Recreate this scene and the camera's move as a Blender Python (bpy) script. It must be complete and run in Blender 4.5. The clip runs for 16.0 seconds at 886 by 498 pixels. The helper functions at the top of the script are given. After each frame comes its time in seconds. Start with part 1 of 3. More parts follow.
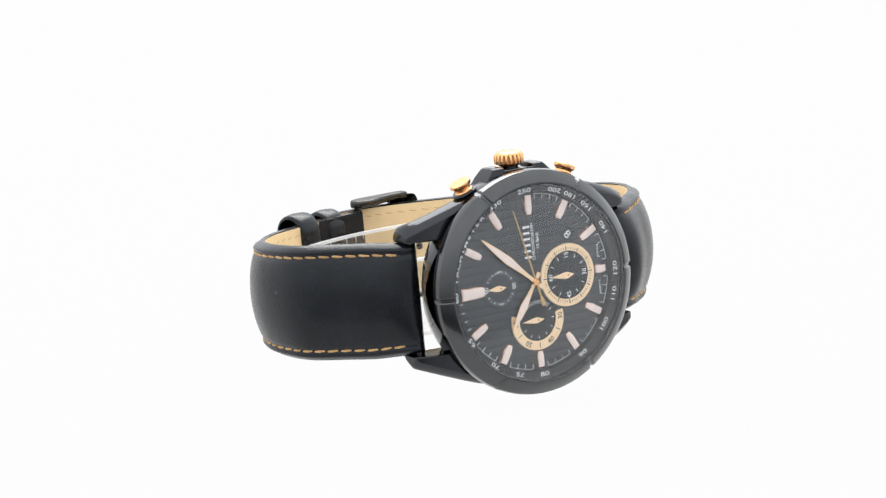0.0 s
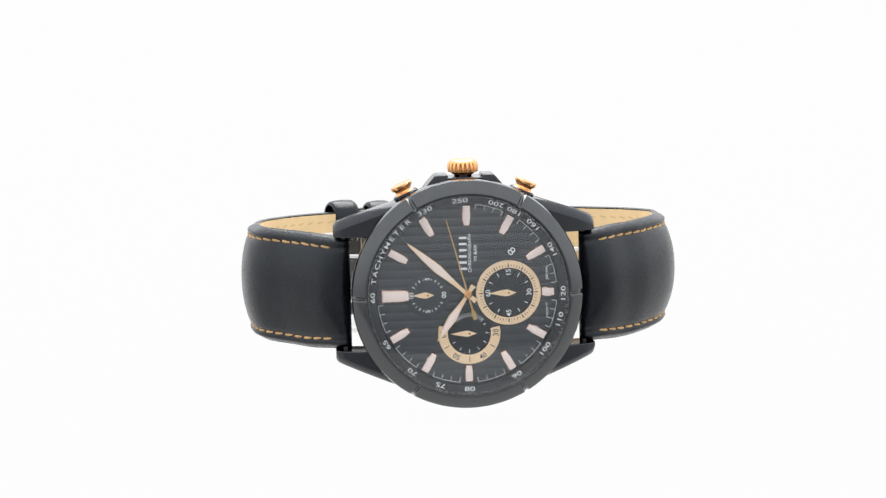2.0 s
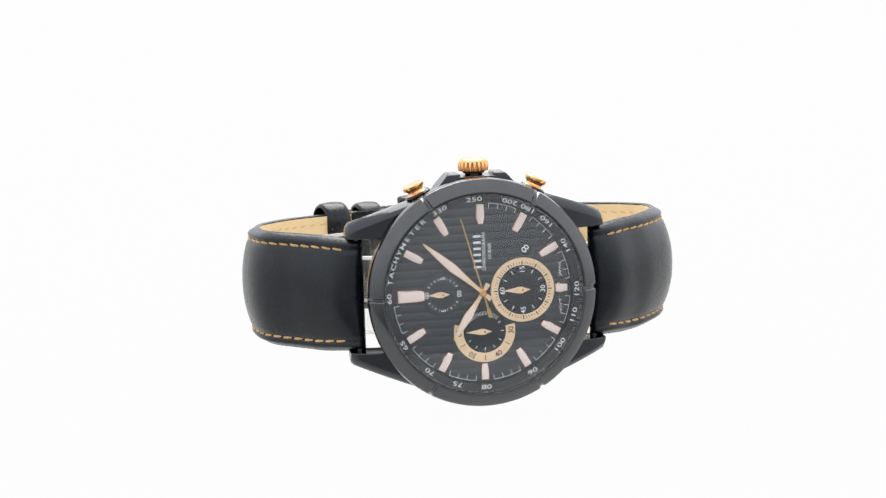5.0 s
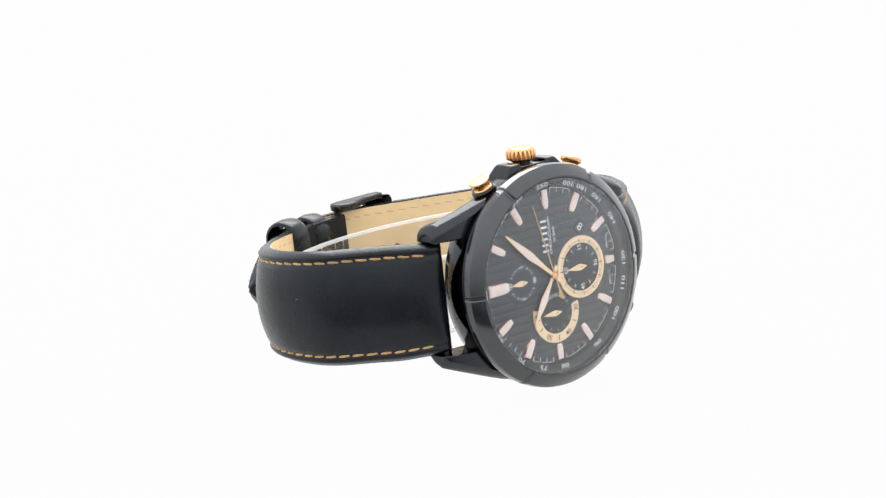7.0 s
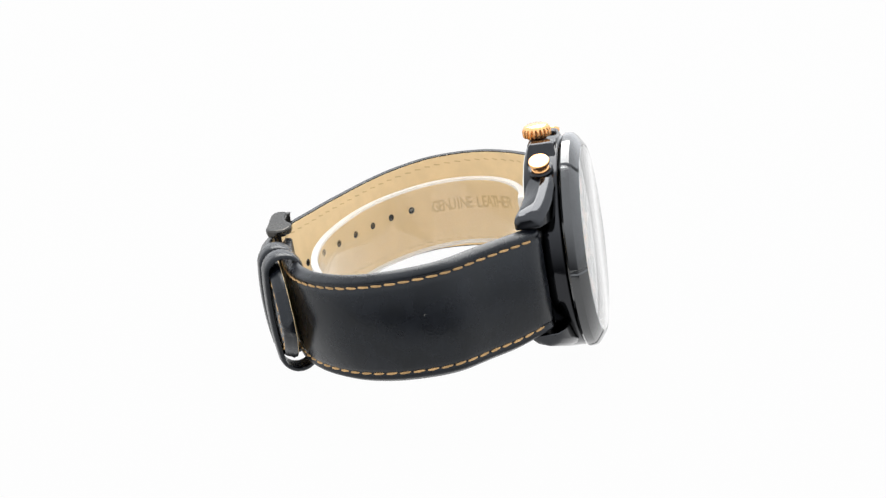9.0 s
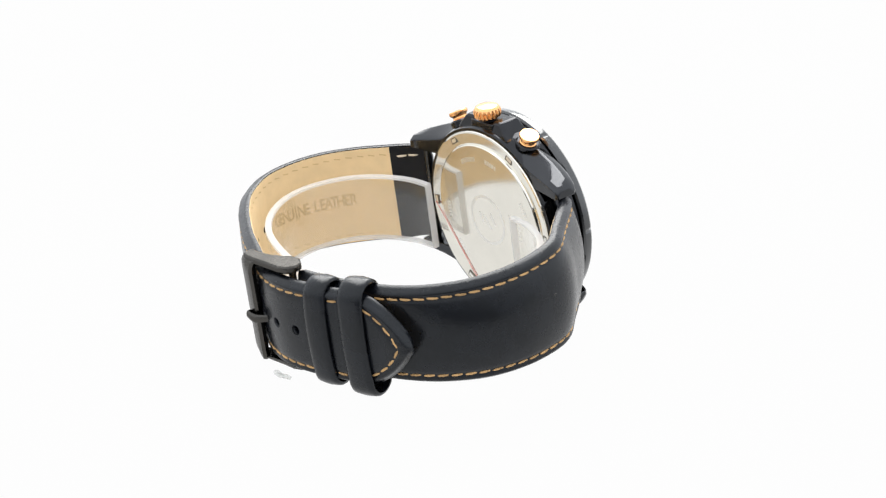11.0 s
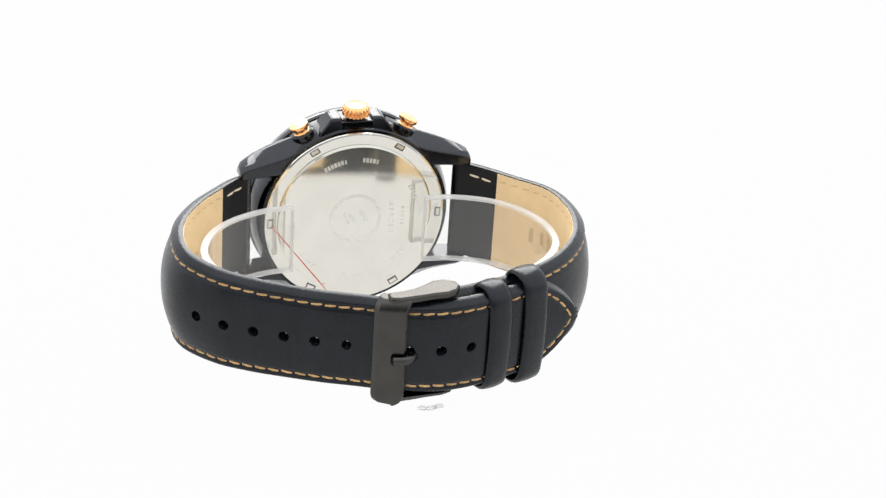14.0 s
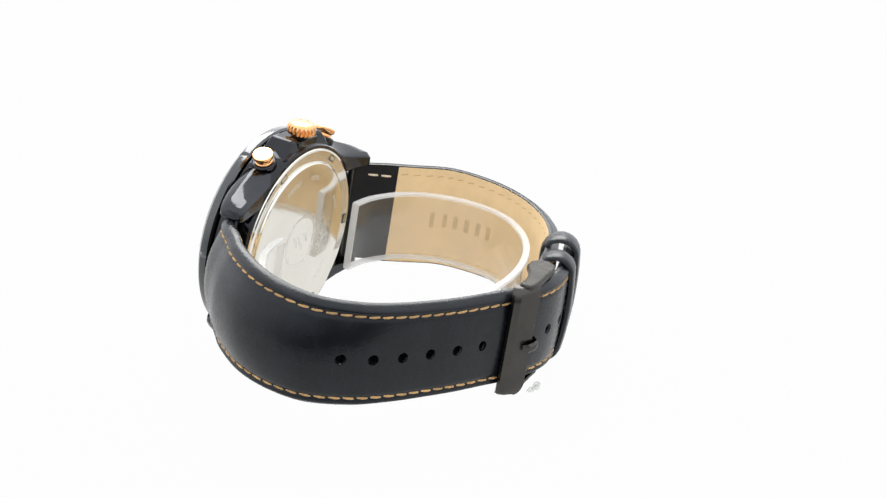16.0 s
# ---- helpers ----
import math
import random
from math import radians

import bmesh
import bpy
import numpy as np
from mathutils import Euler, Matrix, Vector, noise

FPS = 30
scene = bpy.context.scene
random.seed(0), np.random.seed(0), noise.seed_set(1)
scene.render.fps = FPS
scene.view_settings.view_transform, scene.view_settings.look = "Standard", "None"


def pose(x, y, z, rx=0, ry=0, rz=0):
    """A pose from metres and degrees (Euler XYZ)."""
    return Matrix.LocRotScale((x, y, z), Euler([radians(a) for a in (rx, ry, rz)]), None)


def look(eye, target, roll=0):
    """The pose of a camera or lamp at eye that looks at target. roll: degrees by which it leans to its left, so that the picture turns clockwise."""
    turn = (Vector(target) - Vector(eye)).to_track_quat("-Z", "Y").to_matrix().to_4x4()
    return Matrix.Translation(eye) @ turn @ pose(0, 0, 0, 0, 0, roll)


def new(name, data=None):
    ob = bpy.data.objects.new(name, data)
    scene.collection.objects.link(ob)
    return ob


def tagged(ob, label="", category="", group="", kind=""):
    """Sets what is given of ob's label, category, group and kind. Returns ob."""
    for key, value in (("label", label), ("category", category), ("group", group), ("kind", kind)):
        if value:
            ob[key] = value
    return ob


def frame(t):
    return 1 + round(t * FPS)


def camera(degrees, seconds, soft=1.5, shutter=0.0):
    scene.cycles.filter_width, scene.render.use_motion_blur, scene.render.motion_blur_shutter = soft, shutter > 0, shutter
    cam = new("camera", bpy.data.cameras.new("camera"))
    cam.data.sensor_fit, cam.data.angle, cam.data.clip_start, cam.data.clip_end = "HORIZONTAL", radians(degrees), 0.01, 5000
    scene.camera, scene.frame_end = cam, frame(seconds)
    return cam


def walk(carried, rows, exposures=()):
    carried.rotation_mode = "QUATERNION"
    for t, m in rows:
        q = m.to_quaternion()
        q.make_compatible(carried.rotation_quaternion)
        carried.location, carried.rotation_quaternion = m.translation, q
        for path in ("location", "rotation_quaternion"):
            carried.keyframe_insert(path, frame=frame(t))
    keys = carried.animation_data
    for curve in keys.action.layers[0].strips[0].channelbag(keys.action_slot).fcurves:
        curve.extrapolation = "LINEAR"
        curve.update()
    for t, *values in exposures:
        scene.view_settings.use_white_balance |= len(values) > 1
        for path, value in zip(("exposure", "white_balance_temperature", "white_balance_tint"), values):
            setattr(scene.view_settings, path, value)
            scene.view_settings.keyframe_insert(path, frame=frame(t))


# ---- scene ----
cam = camera(23.39, 16.0, soft=1.3)
EYE = pose(0.0, -0.41456, 0.15805, 71.923, -0.172, -0.644)
walk(cam, [(0.0, EYE), (16.0, EYE)], exposures=[(0.0, 0.0), (16.0, 0.0)])

# ---- light: a white tent over a table with added glow, bright above, paler at the sides, open in front ----
world = bpy.data.worlds.new("tent")
scene.world = world
world.use_nodes = True
wn, wl = world.node_tree.nodes, world.node_tree.links
background = wn["Background"]
w_co = wn.new("ShaderNodeTexCoord")
w_sep = wn.new("ShaderNodeSeparateXYZ")
w_ramp = wn.new("ShaderNodeValToRGB")
w_map = wn.new("ShaderNodeMapRange")
wl.new(w_co.outputs["Generated"], w_sep.inputs[0])


def w_math(operation, a, b, c=0.0):
    node = wn.new("ShaderNodeMath")
    node.operation = operation
    for k, v in enumerate((a, b, c)):
        if isinstance(v, float):
            node.inputs[k].default_value = v
        else:
            wl.new(v, node.inputs[k])
    return node.outputs[0]


w_level = w_math("MULTIPLY_ADD", w_sep.outputs["Y"], 0.31, 0.17)
w_level = w_math("MULTIPLY_ADD", w_sep.outputs["Y"], w_level, 0.12)
w_side = w_math("MULTIPLY", w_sep.outputs["X"], w_sep.outputs["X"])
w_level = w_math("MULTIPLY_ADD", w_side, 0.45, w_level)
w_level = w_math("MULTIPLY_ADD", w_sep.outputs["Z"], 0.85, w_level)
wl.new(w_level, w_map.inputs["Value"])
w_map.inputs["From Min"].default_value, w_map.inputs["From Max"].default_value = 0.0, 0.85
wl.new(w_map.outputs[0], w_ramp.inputs[0])
w_ramp.color_ramp.elements[0].color = (0.13, 0.135, 0.15, 1)
w_ramp.color_ramp.elements[0].position = 0.05
w_ramp.color_ramp.elements[1].color = (1.5, 1.54, 1.6, 1)
w_ramp.color_ramp.elements[1].position = 0.85
wl.new(w_ramp.outputs[0], background.inputs["Color"])
background.inputs["Strength"].default_value = 1.0


def softbox(name, size, eye, target, watts):
    lamp = bpy.data.lights.new(name, "AREA")
    lamp.shape, lamp.size, lamp.energy = "SQUARE", size, watts
    lamp.color = (1.0, 0.98, 0.95)
    ob = new(name, lamp)
    ob.matrix_world = look(eye, target)
    return ob


softbox("tent_lamp", 0.7, (0.0, 0.45, 0.68), (0, 0, 0), 11.0)

# ---- materials ----
MM = 0.001


def mat(name, color, rough=0.5, metal=0.0, spec=0.5, vary=0.0, vscale=300.0, bump=0.0, bscale=1500.0, rvary=0.0,
        coat=0.0, objvary=0.0, kind="noise", waves=0.0, wscale=300.0):
    """A procedural surface: base colour with mottling, fine relief and uneven gloss."""
    m = bpy.data.materials.new(name)
    m.use_nodes = True
    n, l = m.node_tree.nodes, m.node_tree.links
    b = n["Principled BSDF"]
    b.inputs["Base Color"].default_value = (*color, 1)
    b.inputs["Roughness"].default_value = rough
    b.inputs["Metallic"].default_value = metal
    b.inputs["Specular IOR Level"].default_value = spec
    b.inputs["Coat Weight"].default_value = coat
    b.inputs["Coat Roughness"].default_value = 0.08
    co = n.new("ShaderNodeTexCoord")
    if vary or rvary:
        t = n.new("ShaderNodeTexNoise")
        t.inputs["Scale"].default_value, t.inputs["Detail"].default_value = vscale, 6
        l.new(co.outputs["Object"], t.inputs["Vector"])
        if vary:
            r = n.new("ShaderNodeValToRGB")
            r.color_ramp.elements[0].position, r.color_ramp.elements[1].position = 0.3, 0.7
            r.color_ramp.elements[0].color = (*[c * (1 - vary) for c in color], 1)
            r.color_ramp.elements[1].color = (*[min(1, c * (1 + vary)) for c in color], 1)
            l.new(t.outputs["Fac"], r.inputs[0])
            out = r.outputs[0]
            if objvary:
                info = n.new("ShaderNodeObjectInfo")
                hsv = n.new("ShaderNodeHueSaturation")
                mr = n.new("ShaderNodeMapRange")
                mr.inputs["To Min"].default_value, mr.inputs["To Max"].default_value = 1 - objvary, 1 + objvary
                l.new(info.outputs["Random"], mr.inputs["Value"])
                l.new(mr.outputs[0], hsv.inputs["Value"])
                l.new(out, hsv.inputs["Color"])
                out = hsv.outputs[0]
            l.new(out, b.inputs["Base Color"])
        if rvary:
            mr = n.new("ShaderNodeMapRange")
            mr.inputs["To Min"].default_value, mr.inputs["To Max"].default_value = rough - rvary, rough + rvary
            l.new(t.outputs["Fac"], mr.inputs["Value"])
            l.new(mr.outputs[0], b.inputs["Roughness"])
    if bump:
        if kind == "grain":
            v = n.new("ShaderNodeTexVoronoi")
            v.inputs["Scale"].default_value = bscale
            src = v.outputs["Distance"]
        else:
            v = n.new("ShaderNodeTexNoise")
            v.inputs["Scale"].default_value, v.inputs["Detail"].default_value = bscale, 4
            src = v.outputs["Fac"]
        l.new(co.outputs["Object"], v.inputs["Vector"])
        bp = n.new("ShaderNodeBump")
        bp.inputs["Strength"].default_value, bp.inputs["Distance"].default_value = bump, 0.0001
        l.new(src, bp.inputs["Height"])
        if waves:
            v2, b2 = n.new("ShaderNodeTexNoise"), n.new("ShaderNodeBump")
            v2.inputs["Scale"].default_value, v2.inputs["Detail"].default_value = wscale, 3
            b2.inputs["Strength"].default_value, b2.inputs["Distance"].default_value = waves, 0.0004
            l.new(co.outputs["Object"], v2.inputs["Vector"])
            l.new(v2.outputs["Fac"], b2.inputs["Height"])
            l.new(bp.outputs[0], b2.inputs["Normal"])
            bp = b2
        l.new(bp.outputs[0], b.inputs["Normal"])
    return m


def clear_mat(name, ior, tint, haze=0.0, power=5.0):
    """Clear sheet: lets light straight through, with Fresnel gloss and a little haze."""
    m = bpy.data.materials.new(name)
    m.use_nodes = True
    n, l = m.node_tree.nodes, m.node_tree.links
    n.remove(n["Principled BSDF"])
    tr, gl, lw, mx = (n.new("ShaderNodeBsdfTransparent"), n.new("ShaderNodeBsdfGlossy"), n.new("ShaderNodeLayerWeight"),
                      n.new("ShaderNodeMixShader"))
    pw, ma = n.new("ShaderNodeMath"), n.new("ShaderNodeMath")
    tr.inputs[0].default_value = (*tint, 1)
    gl.inputs["Roughness"].default_value = 0.02
    gl.inputs["Color"].default_value = (1, 1, 1, 1)
    f0 = ((ior - 1) / (ior + 1)) ** 2
    lw.inputs["Blend"].default_value = 0.5
    pw.operation, ma.operation = "POWER", "MULTIPLY_ADD"
    pw.inputs[1].default_value = power
    ma.inputs[1].default_value, ma.inputs[2].default_value = 1 - f0, f0
    l.new(lw.outputs["Facing"], pw.inputs[0])
    l.new(pw.outputs[0], ma.inputs[0])
    l.new(ma.outputs[0], mx.inputs[0])
    l.new(tr.outputs[0], mx.inputs[1])
    l.new(gl.outputs[0], mx.inputs[2])
    last = mx
    if haze:
        df, m2 = n.new("ShaderNodeBsdfTranslucent"), n.new("ShaderNodeMixShader")
        d2, m3 = n.new("ShaderNodeBsdfDiffuse"), n.new("ShaderNodeMixShader")
        m3.inputs[0].default_value = 0.5
        l.new(df.outputs[0], m3.inputs[1])
        l.new(d2.outputs[0], m3.inputs[2])
        m2.inputs[0].default_value = haze
        l.new(mx.outputs[0], m2.inputs[1])
        l.new(m3.outputs[0], m2.inputs[2])
        last = m2
    l.new(last.outputs[0], n["Material Output"].inputs["Surface"])
    return m


BLACK_STEEL = mat("black_plated_steel", (0.030, 0.031, 0.034), 0.10, 1.0, vary=0.06, vscale=500, rvary=0.04, coat=0.15)
LUG_STEEL = mat("satin_black_lug", (0.038, 0.040, 0.044), 0.14, 1.0, vary=0.06, vscale=500, rvary=0.05, coat=0.35)
BEZEL_STEEL = mat("brushed_black_bezel", (0.066, 0.068, 0.070), 0.2, 1.0, vary=0.06, vscale=500, rvary=0.05, bump=0.02, bscale=4000, coat=0.7)
BUCKLE_STEEL = mat("gunmetal_buckle", (0.066, 0.063, 0.058), 0.26, 1.0, vary=0.1, vscale=250, rvary=0.06, coat=0.1)
ROSE = mat("rose_gold", (0.92, 0.49, 0.215), 0.24, 1.0, vary=0.06, vscale=600, rvary=0.05)
ROSE_SATIN = mat("satin_rose_gold", (0.98, 0.72, 0.47), 0.38, 0.55, vary=0.04, vscale=900)
DULL_GOLD = mat("dull_gold", (0.60, 0.39, 0.17), 0.34, 1.0, vary=0.06, vscale=600, rvary=0.05)
ROSE_PINK = mat("pink_gold", (0.95, 0.63, 0.49), 0.26, 1.0, vary=0.06, vscale=600, rvary=0.06)
LUME = mat("pale_lume", (0.93, 0.77, 0.71), 0.45, vary=0.03, vscale=1500)
STEEL = mat("polished_steel", (0.76, 0.74, 0.675), 0.09, 1.0, vary=0.03, vscale=160, rvary=0.03)
STEEL_MARK = mat("etched_steel", (0.74, 0.73, 0.69), 0.3, 1.0, vary=0.05, vscale=800)
SLOT_EDGE = mat("shaded_slot_edge", (0.16, 0.15, 0.13), 0.35, 1.0, vary=0.1, vscale=800)
LEATHER = mat("black_calf_leather", (0.0036, 0.0044, 0.0064), 0.27, spec=0.34, vary=0.45, vscale=220, bump=0.16, bscale=2600,
              rvary=0.08, kind="grain", waves=0.12, wscale=420)


def streaks(m, color, strength):
    """Fine pale rub marks running across the strap."""
    n, l = m.node_tree.nodes, m.node_tree.links
    b = n["Principled BSDF"]
    old = b.inputs["Base Color"].links[0].from_socket
    co, mp, t, r, mx = (n.new("ShaderNodeTexCoord"), n.new("ShaderNodeMapping"), n.new("ShaderNodeTexNoise"), n.new("ShaderNodeValToRGB"),
                        n.new("ShaderNodeMix"))
    mp.inputs["Scale"].default_value = (1, 1, 0.18)
    t.inputs["Scale"].default_value, t.inputs["Detail"].default_value = 1500, 5
    r.color_ramp.elements[0].position, r.color_ramp.elements[1].position = 0.52, 0.75
    r.color_ramp.elements[1].color = (strength, strength, strength, 1)
    mx.data_type = "RGBA"
    mx.inputs[7].default_value = (*color, 1)
    l.new(co.outputs["Object"], mp.inputs[0])
    l.new(mp.outputs[0], t.inputs["Vector"])
    l.new(t.outputs["Fac"], r.inputs[0])
    l.new(r.outputs[0], mx.inputs[0])
    l.new(old, mx.inputs[6])
    l.new(mx.outputs[2], b.inputs["Base Color"])


for black in (BUCKLE_STEEL, LUG_STEEL):
    black.node_tree.nodes["Principled BSDF"].inputs["Specular Tint"].default_value = (0.65, 0.65, 0.65, 1)
LEATHER.node_tree.nodes["Principled BSDF"].inputs["Specular Tint"].default_value = (0.93, 0.97, 1.0, 1)
streaks(LEATHER, (0.018, 0.019, 0.023), 0.22)
LEATHER_EDGE = mat("painted_leather_edge", (0.006, 0.006, 0.007), 0.45, spec=0.22, vary=0.2, vscale=400)
LINING = mat("tan_nubuck_lining", (0.75, 0.56, 0.32), 0.85, spec=0.2, vary=0.045, vscale=350, bump=0.25, bscale=3500)
LINING_MARK = mat("pressed_tan_mark", (0.58, 0.41, 0.21), 0.8, spec=0.2, vary=0.1, vscale=700)
THREAD = mat("ochre_thread", (0.50, 0.31, 0.14), 0.7, spec=0.2, vary=0.2, vscale=2500, objvary=0.18, bump=0.4, bscale=5000)
PALE_THREAD = mat("pale_thread", (0.68, 0.58, 0.44), 0.7, spec=0.2, vary=0.1, vscale=2500)
LINT = mat("grey_lint", (0.22, 0.21, 0.19), 0.8, spec=0.1, vary=0.1, vscale=2500)
DIAL = mat("black_dial", (0.032, 0.036, 0.042), 0.38, spec=0.5, vary=0.12, vscale=900)
SUBDIAL = mat("black_subdial", (0.019, 0.021, 0.024), 0.45, spec=0.4, vary=0.1, vscale=900)
PRINT = mat("white_print", (0.82, 0.83, 0.84), 0.6, vary=0.03, vscale=2000)
DARK_PRINT = mat("dark_print", (0.03, 0.025, 0.02), 0.6, vary=0.05, vscale=2000)
VOID = mat("dark_recess", (0.006, 0.006, 0.006), 0.8, spec=0.1, vary=0.1, vscale=900)
RED = mat("red_line", (0.66, 0.13, 0.10), 0.5, vary=0.05, vscale=900)
CRYSTAL = clear_mat("mineral_crystal", 1.44, (0.985, 0.99, 0.99), power=3.1)
ACRYLIC = clear_mat("clear_acrylic", 1.45, (0.985, 0.985, 0.98), haze=0.025)
ACRYLIC_RIM = clear_mat("polished_acrylic_edge", 1.45, (1, 1, 1), haze=0.48)
PUTTY = clear_mat("clear_putty", 1.45, (0.93, 0.94, 0.93), haze=0.2)


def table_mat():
    # Overexposed white is put in as added glow; near-black base keeps shadows off.
    m = mat("white_acrylic_added_glow", (0.004, 0.004, 0.004), 0.6, spec=0.0, vary=0.02, vscale=5)
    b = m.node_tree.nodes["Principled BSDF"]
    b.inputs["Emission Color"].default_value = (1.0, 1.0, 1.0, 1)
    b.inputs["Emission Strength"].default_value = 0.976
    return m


TABLE = table_mat()

# ---- placing: watch space in millimetres (x to six, y to the back, z to three) on the turning table ----
FLOOR = 21.7
WATCH = Matrix(((0.9983, 0.0582, 0.0008, 5.087), (-0.0576, 0.9840, 0.1683, -33.933), (0.0090, -0.1681, 0.9857, 2.665 + FLOOR),
                (0, 0, 0, 1)))
WM = Matrix.Scale(MM, 4) @ WATCH


def mesh_of(bm, name, material, smooth=30, watch=True):
    if watch:
        bmesh.ops.transform(bm, matrix=WM, verts=bm.verts)
    bmesh.ops.recalc_face_normals(bm, faces=bm.faces)
    me = bpy.data.meshes.new(name)
    bm.to_mesh(me)
    bm.free()
    me.materials.append(material)
    if smooth:
        me.polygons.foreach_set("use_smooth", [True] * len(me.polygons))
        me.set_sharp_from_angle(angle=radians(smooth))
    return me


def part(name, bm, material, parent, label="", smooth=30, bevel=0.0):
    ob = new(name, mesh_of(bm, name, material, smooth))
    ob.parent = parent
    if label:
        tagged(ob, label)
    if bevel:
        mod = ob.modifiers.new("bevel", "BEVEL")
        mod.width, mod.segments, mod.limit_method, mod.angle_limit = bevel * MM, 2, "ANGLE", radians(35)
        mod.harden_normals = False
    return ob


def piece(name, me, matrix, parent):
    """One of many alike pieces that share a mesh made in metres."""
    ob = new(name, me)
    ob.parent = parent
    ob.matrix_local = matrix
    return ob


def basis(origin, ax, ay, az):
    """A pose in watch space (mm) whose axes are the given directions, on the turning table."""
    ax, ay, az = [Vector(v).normalized() for v in (ax, ay, az)]
    m = Matrix((ax, ay, az)).transposed().to_4x4()
    m.translation = Vector(origin)
    w = WATCH @ m
    w.translation = w.translation * MM
    return w


def add_lathe(bm, profile, centre=(0, 0, 0), axis=(0, 1, 0), n=96, shape=None, arc=None):
    """Turns a profile of (radius, height) about an axis; a closed loop of points gives a solid ring, radius 0 ends close it."""
    axis = Vector(axis).normalized()
    side = axis.orthogonal().normalized()
    if abs(axis.y) > 0.9:
        side = Vector((1, 0, 0))
    other = Vector((0, 0, 1)) if abs(axis.y) > 0.9 else axis.cross(side)
    c = Vector(centre)
    closed = profile[0] == profile[-1]
    pts = profile[:-1] if closed else profile
    cols = []
    steps = n if arc is None else n + 1
    for i in range(steps):
        a = 2 * math.pi * i / n if arc is None else arc[0] + (arc[1] - arc[0]) * i / n
        col = []
        for r, h in pts:
            if shape:
                r, h = shape(a, r, h)
            col.append(bm.verts.new(c + axis * h + (side * math.cos(a) + other * math.sin(a)) * r))
        cols.append(col)
    m = len(pts)
    for i in range(n):
        a, b = cols[i], cols[(i + 1) % steps]
        for k in range(m if closed else m - 1):
            bm.faces.new((a[k], b[k], b[(k + 1) % m], a[(k + 1) % m]))
    if arc is not None and closed:
        bm.faces.new(cols[0])
        bm.faces.new(cols[-1])
    bmesh.ops.remove_doubles(bm, verts=bm.verts[:], dist=1e-5)
    return bm


def lathe(profile, **kw):
    return add_lathe(bmesh.new(), profile, **kw)


def add_prism(bm, outline, place, low, high):
    """A solid from a 2D outline; place(u, v, h) gives the point."""
    a = [bm.verts.new(place(u, v, low)) for u, v in outline]
    b = [bm.verts.new(place(u, v, high)) for u, v in outline]
    n = len(outline)
    bm.faces.new(a)
    bm.faces.new(b)
    for i in range(n):
        bm.faces.new((a[i], a[(i + 1) % n], b[(i + 1) % n], b[i]))
    return bm


def add_loft(bm, rings, close=True):
    vs = [[bm.verts.new(p) for p in ring] for ring in rings]
    n = len(vs[0])
    for a, b in zip(vs, vs[1:]):
        for k in range(n):
            bm.faces.new((a[k], a[(k + 1) % n], b[(k + 1) % n], b[k]))
    if close:
        bm.faces.new(vs[0])
        bm.faces.new(vs[-1])
    return bm


def dial_place(u, v, h):
    return Vector((u, h, v))


def polar(r, deg):
    return r * math.cos(radians(deg)), r * math.sin(radians(deg))


def oriented(x, z, up):
    """Maps (right, up) of a flat mark at (x, z) on the dial, whose top points along up (degrees)."""
    ux, uz = polar(1, up)
    rx, rz = uz, -ux
    return lambda u, v: (x + u * rx + v * ux, z + u * rz + v * uz)


def add_box(bm, x, z, w, h, up, low, high):
    f = oriented(x, z, up)
    return add_prism(bm, [f(-w / 2, -h / 2), f(w / 2, -h / 2), f(w / 2, h / 2), f(-w / 2, h / 2)], dial_place, low, high)


def glyphs(text, height, wide=1.0, bold=0.0):
    """A flat mesh of the text, centred, its capitals `height` mm tall."""
    cu = bpy.data.curves.new("lettering", "FONT")
    cu.body, cu.align_x, cu.size, cu.offset, cu.resolution_u = text, "CENTER", 1.0, bold, 3
    ob = new("lettering", cu)
    dg = bpy.context.evaluated_depsgraph_get()
    me = bpy.data.meshes.new_from_object(ob.evaluated_get(dg))
    bpy.data.objects.remove(ob)
    bpy.data.curves.remove(cu)
    k = height / 0.69
    bm = bmesh.new()
    bm.from_mesh(me)
    bpy.data.meshes.remove(me)
    for v in bm.verts:
        v.co = Vector((v.co.x * k * wide, v.co.y * k - height / 2, 0))
    return bm


def add_text(bm, text, height, x, z, up, level, wide=1.0, bold=0.0):
    f = oriented(x, z, up)
    g = glyphs(text, height, wide, bold)
    made = {v: bm.verts.new(dial_place(*f(v.co.x, v.co.y), level)) for v in g.verts}
    for face in g.faces:
        bm.faces.new([made[v] for v in face.verts])
    g.free()
    return bm


def smoothstep(a, b, x):
    t = min(1, max(0, (x - a) / (b - a)))
    return t * t * (3 - 2 * t)


def lean(y):
    """How far the strap's loop has slipped towards twelve at depth y."""
    return -0.8 * smoothstep(30, 46, y)


def sag(y):
    """How far the strap's loop hangs down at depth y."""
    return -0.3 * smoothstep(5, 14, y) - 0.4 * smoothstep(15, 50, y)


